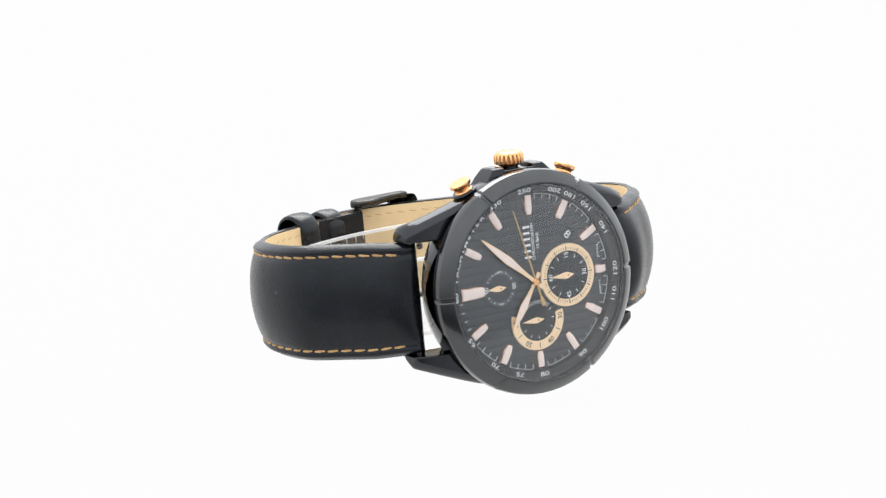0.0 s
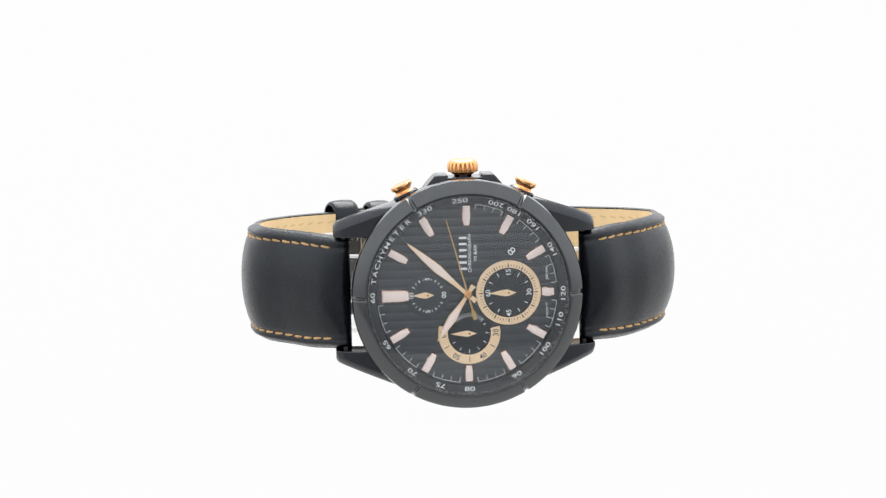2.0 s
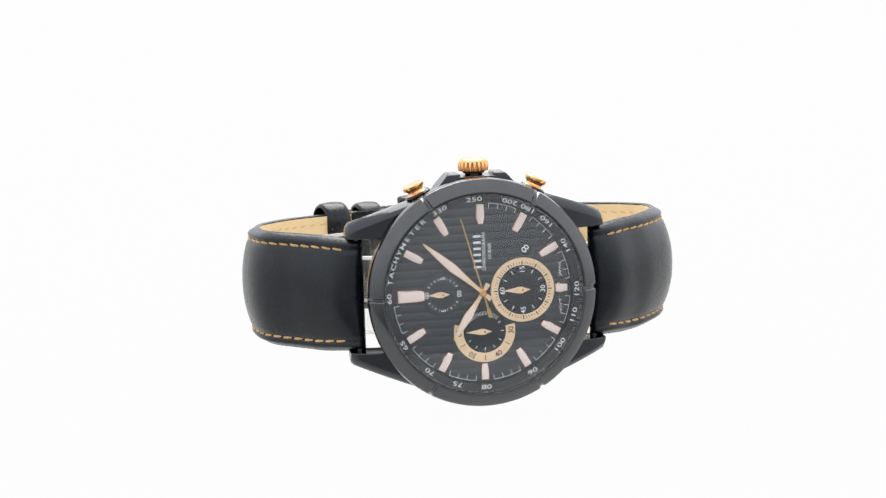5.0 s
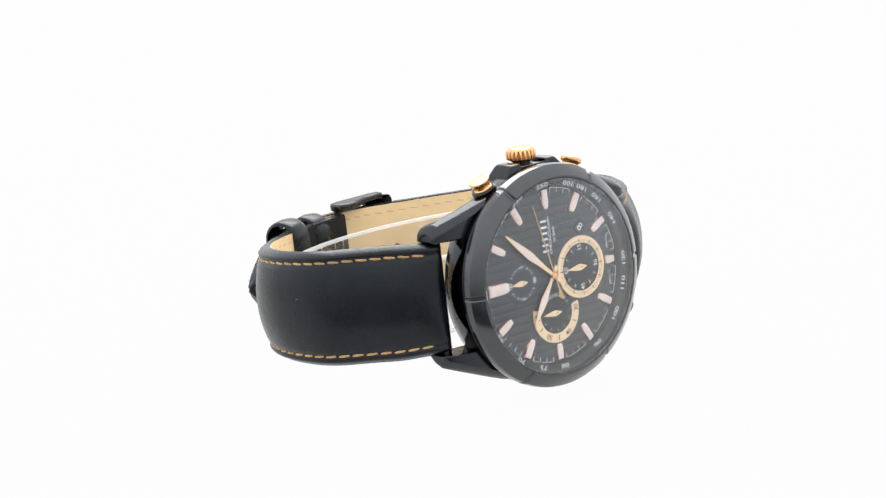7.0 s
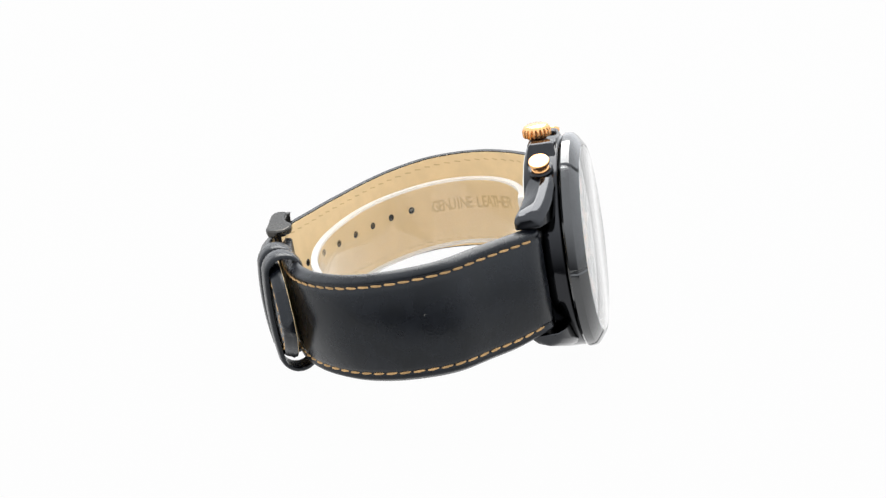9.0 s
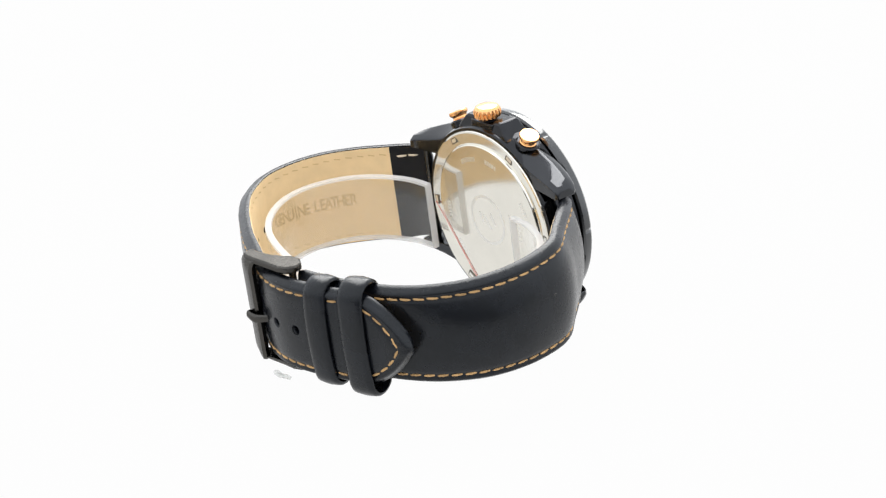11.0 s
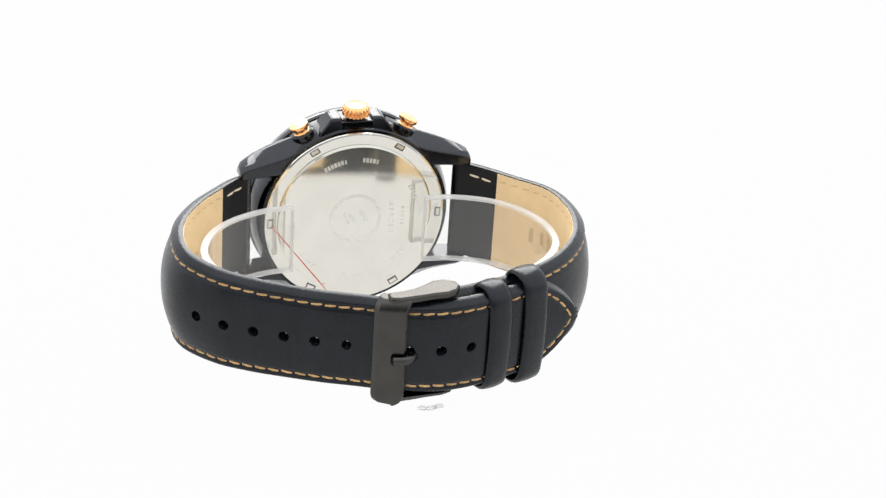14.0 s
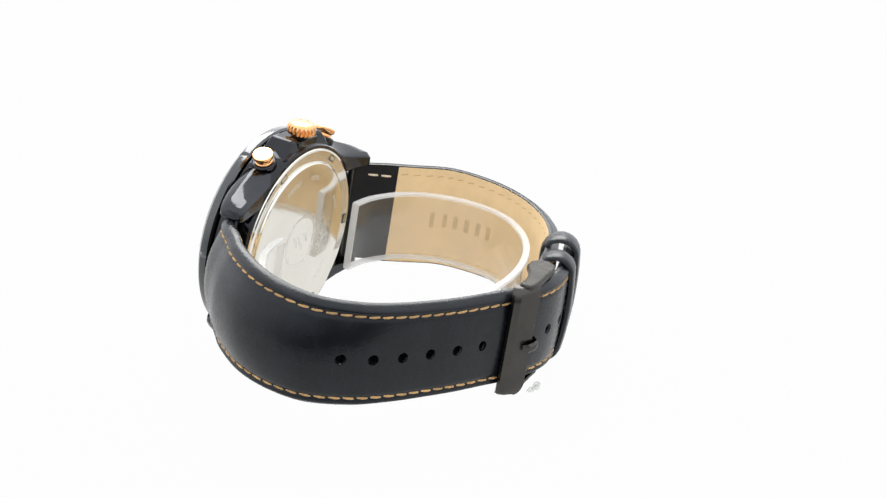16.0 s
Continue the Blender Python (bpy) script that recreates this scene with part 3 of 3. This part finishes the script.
# ---- strap ----
RIGHT = Path([(21.9, 6.0), (24.3, 5.7), (27.6, 7.6), (31.3, 11.2), (35.9, 15.7), (41.0, 23.2), (43.35, 31.0), (43.2, 39.1), (38.8, 46.3), (32.8, 51.3),
              (26.5, 55.1), (20.0, 58.5), (13.6, 61.2), (8.5, 63.4), (3.0, 65.3), (-3.0, 66.1), (-9.0, 65.4), (-16.0, 63.3), (-24.0, 60.3), (-33.6, 57.0)], 1)
LEFT = Path([(-21.9, 6.0), (-24.3, 6.2), (-27.6, 9.0), (-33.8, 15.9), (-39.2, 22.0), (-41.2, 28.3), (-41.2, 35.2), (-38.5, 42.9), (-33.3, 50.0), (-26.9, 54.9),
             (-19.0, 58.4), (-11.0, 60.8), (-4.5, 62.0)], -1)
TIP = 13.0


def half_width(path, s):
    hw = 11.0 + 0.35 * smoothstep(4, 12, s) - 1.3 * smoothstep(20, 75, s)
    if path is RIGHT:
        d = path.length - s
        if d < TIP:
            hw *= max(0.03, 1 - (1 - d / TIP) ** 1.75) ** 0.8
    return hw


def padding(path, s):
    top = (2.1 if path is RIGHT else 1.5) * smoothstep(0.5, 6, s)
    return top * (1 - 0.86 * smoothstep(26, 68, s)) if path is RIGHT else top * (1 - 0.85 * smoothstep(46, 66, s))


def end_round(path, s):
    k = 1.0
    if s < 1.4:
        k = math.sqrt(max(0.02, 1 - (1 - s / 1.4) ** 2))
    d = path.length - s
    if d < 1.0:
        k = min(k, math.sqrt(max(0.05, 1 - (1 - d) ** 2)))
    return k


def seam_z(path, s):
    d = path.length - s
    if path is LEFT or d >= TIP:
        return half_width(path, s) - 2.15
    d = max(0.0, (d - 2.7) * TIP / (TIP - 2.7))
    return (half_width(path, path.length - TIP) - 2.15) * max(0.0, 1 - (1 - d / TIP) ** 1.75) ** 0.8


def relief(path, s, z):
    """Height of the leather's face over the strap line: rolled edge, sewn groove, padded middle."""
    hw, pad = half_width(path, s), padding(path, s)
    e, g = hw - abs(z), seam_z(path, s) - abs(z)
    off = -1.7 * (1 - smoothstep(0, 1.35, e)) ** 1.6
    off -= 0.3 * math.exp(-(g / 0.42) ** 2)
    off += pad * (1 - (1 - min(1, max(0, (e - 2.2) / max(0.5, hw - 2.2)))) ** 2.2)
    return off


def top_profile(path, s, count=44):
    hw, k = half_width(path, s), end_round(path, s)
    out = []
    for i in range(count + 1):
        u = -1 + 2 * i / count
        u = math.copysign(abs(u) ** 0.8, u)
        z = hw * u
        off = relief(path, s, z)
        out.append((z, -1.0 + (off + 1.0) * k))
    return out


def hole_cutters(path, stations, inner):
    """Punched holes, narrowing towards the inside where the leather closes up."""
    bm = bmesh.new()
    for s in stations:
        p, t, n = path.axes_at(s)
        add_lathe(bm, [(0, -6), (inner, -6), (inner, -1.7), (0.8, -0.8), (0.92, -0.1), (1.08, 0.2), (1.1, 6), (0, 6)], centre=p, axis=n, n=14)
    return bm


def cut(ob, bm):
    """Cuts the solids of bm out of ob's mesh for good."""
    cutter = new("cutter", mesh_of(bm, "cutter", VOID, 0))
    mod = ob.modifiers.new("cut", "BOOLEAN")
    mod.operation, mod.object, mod.solver = "DIFFERENCE", cutter, "EXACT"
    bpy.context.view_layer.update()
    me = bpy.data.meshes.new_from_object(ob.evaluated_get(bpy.context.evaluated_depsgraph_get()))
    ob.modifiers.clear()
    old = ob.data
    ob.data = me
    bpy.data.meshes.remove(old)
    bpy.data.objects.remove(cutter)


def stitch_mesh():
    bm = bmesh.new()
    rings = []
    for x, r in ((-1.12, 0.08), (-0.9, 0.19), (0.0, 0.24), (0.9, 0.19), (1.12, 0.08)):
        lift = 0.16 * (1 - (x / 1.15) ** 2)
        rings.append([Vector((x * MM, r * 1.1 * math.cos(a) * MM, (r * 0.8 * math.sin(a) + lift) * MM)) for a in [k * math.pi / 3 for k in range(6)]])
    add_loft(bm, rings)
    return mesh_of(bm, "stitch", THREAD, 60, watch=False)


STITCH = stitch_mesh()


def build_strap(path, name, label, black_from, black_to, holes):
    stations = rows_between(0, path.length, 0.75)
    rings = []
    for s in stations:
        prof = top_profile(path, s)
        k = end_round(path, s)
        under = -1.0 + (-2.45 + 1.0) * k
        ring = [path.point(s, z, o) for z, o in prof] + [path.point(s, prof[i][0] * 0.985, under) for i in range(len(prof) - 1, -1, -4)]
        rings.append(ring)
    leather = strap = part(name, add_loft(bmesh.new(), rings), LEATHER, watch, label, smooth=50)

    def layer(a, b, low, high, inset):
        rs = []
        for s in rows_between(a, b, 0.75):
            hw, k = half_width(path, s) - inset, end_round(path, s)
            zs = [-hw, -hw * 0.5, 0, hw * 0.5, hw]
            rs.append([path.point(s, z, -1.0 + (high + 1.0) * k) for z in zs] + [path.point(s, z, -1.0 + (low + 1.0) * k) for z in zs[::-1]])
        return add_loft(bmesh.new(), rs)
    lining = part("lining", layer(black_from, black_to - (1.0 if path is RIGHT else 0), -2.58, -2.3, 0.38), LINING, strap, "tan nubuck lining", smooth=40)
    part("turned_end", layer(0.0, black_from - 0.02, -2.62, -2.3, 0.4), LEATHER_EDGE, strap, "black turned-in end", smooth=40)
    if path.length - black_to > 2:
        part("turned_end", layer(black_to + 0.02, path.length, -2.62, -2.3, 0.4), LEATHER_EDGE, strap, "black turned-in end", smooth=40)
    if holes:
        cut(leather, hole_cutters(path, holes, 0.4))
        cut(lining, hole_cutters(path, holes, 0.8))
    # stitching on the outside, running together at the pointed end
    stop = path.length - (2.7 if path is RIGHT else 3)
    for sz in (1, -1):
        line = [(q, sz * seam_z(path, q)) for q in rows_between(4.2, stop, 0.2)]
        run = [0.0]
        for a, b in zip(line, line[1:]):
            run.append(run[-1] + math.hypot(b[0] - a[0], b[1] - a[1]))
        count = round(run[-1] / 2.72)
        gap = run[-1] / count
        for k in range(count):
            ends = []
            for m in (k * gap + 0.35, k * gap + gap - 0.35):
                q, z = float(np.interp(m, run, [v[0] for v in line])), float(np.interp(m, run, [v[1] for v in line]))
                ends.append(path.point(q, z, relief(path, q, z) + 0.04))
            mid = path.axes_at(float(np.interp((k + 0.5) * gap, run, [v[0] for v in line])))[2]
            ax = (ends[1] - ends[0] + Vector((0, 0, 0.16 * sz))).normalized()
            up = (mid - ax * mid.dot(ax)).normalized()
            piece("stitch", STITCH, basis((ends[0] + ends[1]) / 2, ax, up.cross(ax), up), leather)
    # pressed seam on the lining and pale threads on the turned end
    bm = bmesh.new()
    for sz in (1, -1):
        s = black_from + 1.5
        while s < black_to - 3:
            hw = half_width(path, s)
            z = sz * (hw - 2.15)
            if hw > 4:
                c = [path.point(s - 0.75, z - 0.13, -2.6), path.point(s + 0.75, z - 0.13 + 0.25, -2.6), path.point(s + 0.75, z + 0.38, -2.6), path.point(s - 0.75, z + 0.13, -2.6)]
                bm.faces.new([bm.verts.new(q) for q in c])
            s += 2.72
    part("seam", bm, LINING_MARK, strap, smooth=0)
    for sz in (1,):
        for k in range(2):
            s = black_from - 2.6 - 3.0 * k
            p, t, n = path.axes_at(s)
            ob = piece("stitch", STITCH, basis(path.point(s, sz * 8.7, -2.66), t, (-n).cross(t), -n), strap)
            ob.data = PALE
    return strap, leather, lining


PALE = STITCH.copy()
PALE.materials.clear()
PALE.materials.append(PALE_THREAD)


def nearest(path, x, y):
    d = (path.xs - x) ** 2 + (path.ys - y) ** 2
    return float(path.s[int(np.argmin(d))])


def build_straps():
    first, last = nearest(RIGHT, 40.4, 43.6), nearest(RIGHT, 14.3, 60.6)
    pitch = (last - first) / 5
    holes = [first + pitch * (0.08 + 0.972 * k) for k in range(10)]
    s6, leather, lining = build_strap(RIGHT, "long_strap", "long black leather strap half with punched holes", nearest(RIGHT, 31.0, 11.0), RIGHT.length, holes)
    # words pressed into the lining, read from inside
    bm = bmesh.new()
    word = "GENUINE LEATHER"
    a, b = nearest(RIGHT, 41.6, 38.5), nearest(RIGHT, 35.4, 16.0)
    for i, ch in enumerate(word):
        if ch == " ":
            continue
        s0 = a + (b - a) * 0.92 * (i + 0.5 - (0.35 if i > 7 else 0.0)) / len(word)
        g = glyphs(ch, 2.6, 0.78, 0.025)
        made = {v: bm.verts.new(RIGHT.point(s0 - v.co.x, v.co.y - 0.6, -2.6)) for v in g.verts}
        for face in g.faces:
            bm.faces.new([made[v] for v in face.verts])
        g.free()
    part("lettering", bm, LINING_MARK, s6, "pressed lettering", smooth=0)
    s12, leather, lining = build_strap(LEFT, "short_strap", "short black leather strap half carrying the buckle", nearest(LEFT, -31.0, 13.6), nearest(LEFT, -18.2, 58.5), [])
    bm = bmesh.new()
    a = nearest(LEFT, -36.5, 20.0)
    for i in range(6):
        s0 = a + 2.9 * i + (0.6 if i else 0)
        w, h = 1.2, 3.5 if i == 0 else 3.0
        c = [(s0, -h / 2), (s0 + w, -h / 2), (s0 + w, h / 2), (s0, h / 2)]
        bm.faces.new([bm.verts.new(LEFT.point(s, z - 0.8, -2.6)) for s, z in c])
    part("logo_bars", bm, LINING_MARK, s12, "pressed logo drawn as plain bars", smooth=0)
    # a fleck of lint caught on the leather
    bm, s0 = bmesh.new(), nearest(LEFT, -41.0, 27.3)
    rings = []
    for k in range(6):
        a = k * 0.5
        c = LEFT.point(s0 + 0.3 * math.cos(a), 2.3 + 0.32 * math.sin(a), relief(LEFT, s0, 2.3) + 0.05)
        rings.append([c + Vector((0.05 * math.cos(b), 0.05 * math.sin(b), 0.03 * math.sin(b))) for b in (0, 1.6, 3.1, 4.7)])
    part("lint", add_loft(bm, rings), LINT, s12, "tiny pale fleck of lint")
    # spring bars in the lugs
    for sx in (1, -1):
        part("spring_bar", lathe([(0, -11.4), (0.7, -11.4), (0.7, 11.4), (0, 11.4)], centre=(sx * 22.9, 7.4, 0), axis=(0, 0, 1), n=16), BUCKLE_STEEL, watch)


def fit(name, bm, material, parent, label="", **kw):
    """A part of the buckle, moved with the slipped loop."""
    bmesh.ops.translate(bm, vec=(lean(66), 0, sag(66)), verts=bm.verts)
    return part(name, bm, material, parent, label, **kw)


def build_buckle():
    # wide front bar, rounded over its ends
    bm = bmesh.new()
    rings = []
    low, high, r = -11.6, 11.5, 2.5
    for z in [low, low + 0.06, low + 0.2, low + 0.5, low + 1.0, low + 1.7, low + r, low + 3.0, low + 3.6, -5.0, 0.0, 5.0, high - 3.6, high - 3.0, high - r, high - 1.7, high - 1.0, high - 0.5, high - 0.2, high - 0.06, high]:
        e = min(high - z, z - low)
        k = math.sqrt(max(0.0, 1 - (1 - min(1, e / r)) ** 2))
        inset = 1.9 * (1 - k)
        tuck = inset if z < 0 else 0.0
        yo = 66.3 - 1.0 * (1 - k)
        flare = 1.2 * (1 - min(1, (high - z) / 3.2)) ** 2
        ring = [(10.9 - inset, yo - 3.3), (11.2 - inset, yo - 2.5), (10.6 - inset, yo - 1.4), (7.4, yo - 0.15), (5.7 + tuck - flare, yo + 0.2 - 0.1 * flare), (5.1 + tuck - flare, yo - 0.25), (5.3 + tuck - flare, yo - 1.25), (7.2, yo - 2.1)]
        rings.append([Vector((x, y, z)) for x, y in ring])
    add_loft(bm, rings)
    buckle = fit("buckle", bm, BUCKLE_STEEL, watch, "gunmetal pin buckle", smooth=40, bevel=0.1)
    outline = [(8.8, 64.8), (8.2, 65.6), (6.5, 65.9), (3.2, 65.6), (0.0, 65.2), (-3.0, 65.0), (-5.0, 64.2), (-6.0, 62.4), (-5.4, 60.6), (-3.4, 59.6),
               (-1.2, 59.8), (0.6, 61.0), (3.0, 62.2), (6.0, 62.9), (8.5, 63.0)]
    for sz in (1, -1):
        bm = add_prism(bmesh.new(), outline, lambda u, v, h: Vector((u, v, h * sz)), 10.5 if sz > 0 else 10.1, 12.05 if sz > 0 else 10.8)
        fit("arm", bm, BUCKLE_STEEL, buckle, bevel=0.4)
    fit("pin", lathe([(0, -11), (0.75, -11), (0.75, 11), (0, 11)], centre=(-4.4, 62.4, 0), axis=(0, 0, 1), n=20), BUCKLE_STEEL, buckle)
    bm = bmesh.new()
    rings = []
    for x, y, w in ((8.1, 66.2, 0.7), (7.9, 66.85, 0.9), (6.2, 67.2, 0.95), (4.8, 67.1, 0.95), (3.9, 66.5, 0.85), (2.8, 65.4, 0.74), (1.0, 63.8, 0.8), (-4.0, 62.0, 0.8)):
        rings.append([Vector((x, y + 0.55 * math.sin(a), -1.0 + w * math.cos(a))) for a in [k * math.pi / 5 for k in range(10)]])
    add_loft(bm, rings)
    fit("tongue", bm, BUCKLE_STEEL, buckle, smooth=50)


def build_keeper(s, width, z0, z1, low, high, label):
    """A leather loop round both strap halves at station s of the long half."""
    p, t, n = RIGHT.axes_at(s)
    loop = []
    r = min(3.3, (high - low) / 2 - 0.05)
    for cz, cn, a0 in ((z1 - r, high - r, 0), (z0 + r, high - r, 90), (z0 + r, low + r, 180), (z1 - r, low + r, 270)):
        for k in range(7):
            a = radians(a0 + 15 * k)
            loop.append((cz + r * math.cos(a), cn + r * math.sin(a), math.cos(a), math.sin(a)))
        if a0 == 0:
            wide = z1 - z0 - 2 * r
            for k in range(1, 8):
                loop.append((cz - wide * k / 8, high + 0.5 * math.sin(math.pi * k / 8) ** 0.8, 0.0, 1.0))
    bm = bmesh.new()
    th, w = 0.85, width / 2
    sec = [(-w, 0.0), (-w + 0.08, 0.4), (-w + 0.45, 0.72), (-w + 1.2, th), (0.0, th + 0.12), (w - 1.2, th), (w - 0.45, 0.72), (w - 0.08, 0.4), (w, 0.0), (w - 0.5, -0.15), (-w + 0.5, -0.15)]
    rings = []
    for z, off, dz, dn in loop:
        rings.append([p + t * a + n * (off + dn * b) + Vector((0, 0, z + dz * b)) for a, b in sec])
    rings.append(rings[0])
    add_loft(bm, rings, close=False)
    bmesh.ops.remove_doubles(bm, verts=bm.verts[:], dist=1e-4)
    part("keeper", bm, LEATHER, watch, label, smooth=50)


def build_keepers():
    build_keeper(nearest(RIGHT, -14.6, 64.0), 5.2, -10.9, 10.6, -6.0, 0.12, "fixed black leather keeper loop")
    build_keeper(nearest(RIGHT, -22.8, 61.1), 5.6, -11.9, 11.3, -6.2, 0.2, "sliding black leather keeper loop")


build_case()
build_bezel()
dial_ob = build_dial()
build_subdials(dial_ob)
build_hands()
build_crown()
build_back()
build_straps()
build_buckle()
build_keepers()

# ---- the clear cuff inside the strap ----
cuff = tagged(new("display_cuff"), "clear acrylic display cuff inside the watch strap", "display cuff")
CUFF = Path([(14.6, 13.2), (21.0, 13.9), (28.5, 17.2), (34.2, 22.6), (37.2, 30.0), (36.6, 38.0), (32.0, 45.0), (24.0, 50.6), (12.0, 54.6), (0.0, 56.0),
             (-12.0, 54.6), (-23.0, 50.6), (-31.0, 44.6), (-35.6, 37.6), (-36.2, 30.0), (-33.2, 22.6), (-28.0, 17.2), (-20.5, 13.9), (-14.0, 13.2)], 1)


SCUFFS = ((-18.6, 52.4, 2.0), (-16.6, 53.1, 2.6), (-12.3, 54.6, 1.7), (-9.8, 55.0, 1.9), (-7.8, 55.4, 1.5))


def build_cuff():
    low, high, th = -8.8, 6.4, 1.5
    rows = rows_between(0, CUFF.length, 1.2)
    bm = bmesh.new()
    rings = [[CUFF.point(s, low + 0.5, 0), CUFF.point(s, high - 0.5, 0), CUFF.point(s, high - 0.5, -th), CUFF.point(s, low + 0.5, -th)] for s in rows]
    vs = [[bm.verts.new(p) for p in r] for r in rings]
    for a, b in zip(vs, vs[1:]):
        for k in (0, 2):
            bm.faces.new((a[k], a[k + 1], b[k + 1], b[k]))
    part("band", bm, ACRYLIC, cuff, smooth=40)
    for z0, z1 in ((low, low + 0.5), (high - 0.5, high)):
        rings = []
        for s in rows:
            rings.append([CUFF.point(s, z0 if z0 == low else z0, -0.1 if z0 == low else 0), CUFF.point(s, z1, 0 if z0 == low else -0.1),
                          CUFF.point(s, z1, -th if z0 == low else -th + 0.1), CUFF.point(s, z0, -th + 0.1 if z0 == low else -th)])
        part("rim", add_loft(bmesh.new(), rings), ACRYLIC_RIM, cuff, "polished white-catching edge", smooth=40)
    for s in (0.0, CUFF.length - 0.3):
        rings = [[CUFF.point(s + d, low + 0.5, 0.02), CUFF.point(s + d, high - 0.5, 0.02), CUFF.point(s + d, high - 0.5, -th - 0.02), CUFF.point(s + d, low + 0.5, -th - 0.02)] for d in (0, 0.3)]
        part("end_edge", add_loft(bmesh.new(), rings), ACRYLIC_RIM, cuff, smooth=0)
    # pale scuffs running down from the upper rim
    for x, y, drop in SCUFFS:
        s0 = nearest(CUFF, x, y)
        rings = [[CUFF.point(s0 + d * w, z, 0.03 + b) for d, b in ((-1, 0), (1, 0), (1, 0.04), (-1, 0.04))]
                 for z, w in ((high - 0.4, 0.16), (high - 0.4 - drop * 0.5, 0.12), (high - 0.4 - drop, 0.03))]
        part("scuff", add_loft(bmesh.new(), rings), ACRYLIC_RIM, cuff, "pale scuff", smooth=0)


build_cuff()

# ---- a dab of clear putty on the table under the buckle ----
dab = tagged(new("putty_dab"), "small flattened dab of clear putty on the table under the buckle", "putty")


def build_dab():
    base = WATCH @ Vector((-1.1, 66.3, -13.2))
    for k in range(3):
        bm = bmesh.new()
        bmesh.ops.create_icosphere(bm, subdivisions=3, radius=1.0)
        for v in bm.verts:
            v.co *= 1 + 0.35 * noise.noise(v.co * 1.6 + Vector((k * 7, 0, 0)))
            v.co = Vector((v.co.x * 1.2, v.co.y * 0.7, max(0.0, v.co.z * 0.45 + 0.3)))
            v.co += Vector((base.x + (k - 1) * 1.5, base.y + (k % 2) * 0.5, 0.02))
            v.co *= MM
        ob = new("lump", mesh_of(bm, "lump", PUTTY, 60, watch=False))
        ob.parent = dab


build_dab()


# ---- the table turns: to and fro first, then on round ----
TURN = [(0.0, 33.12), (0.5, 25.69), (1.0, 18.36), (1.5, 12.61), (2.0, 7.44), (2.5, 3.42), (3.0, 0.27), (3.25, -0.2), (3.5, 0.27), (4.0, 3.42),
        (4.5, 7.44), (5.0, 12.61), (5.5, 18.36), (6.0, 25.69), (6.5, 33.12), (7.0, 42.4), (7.5, 52.05), (8.0, 63.1), (8.5, 74.03), (9.0, 84.93),
        (9.5, 96.15), (10.0, 107.4), (10.5, 118.75), (11.0, 130.15), (11.5, 141.68), (12.0, 153.38), (12.5, 164.83), (13.0, 176.45), (13.5, 187.9),
        (14.0, 199.4), (14.5, 210.6), (15.0, 221.5), (15.5, 232.6), (16.0, 244.3)]


def motions():
    rows = [(t, pose(0, 0, 0, 0, 0, a)) for t, a in TURN]
    walk(watch, rows)
    walk(cuff, rows)
    walk(dab, rows)


motions()
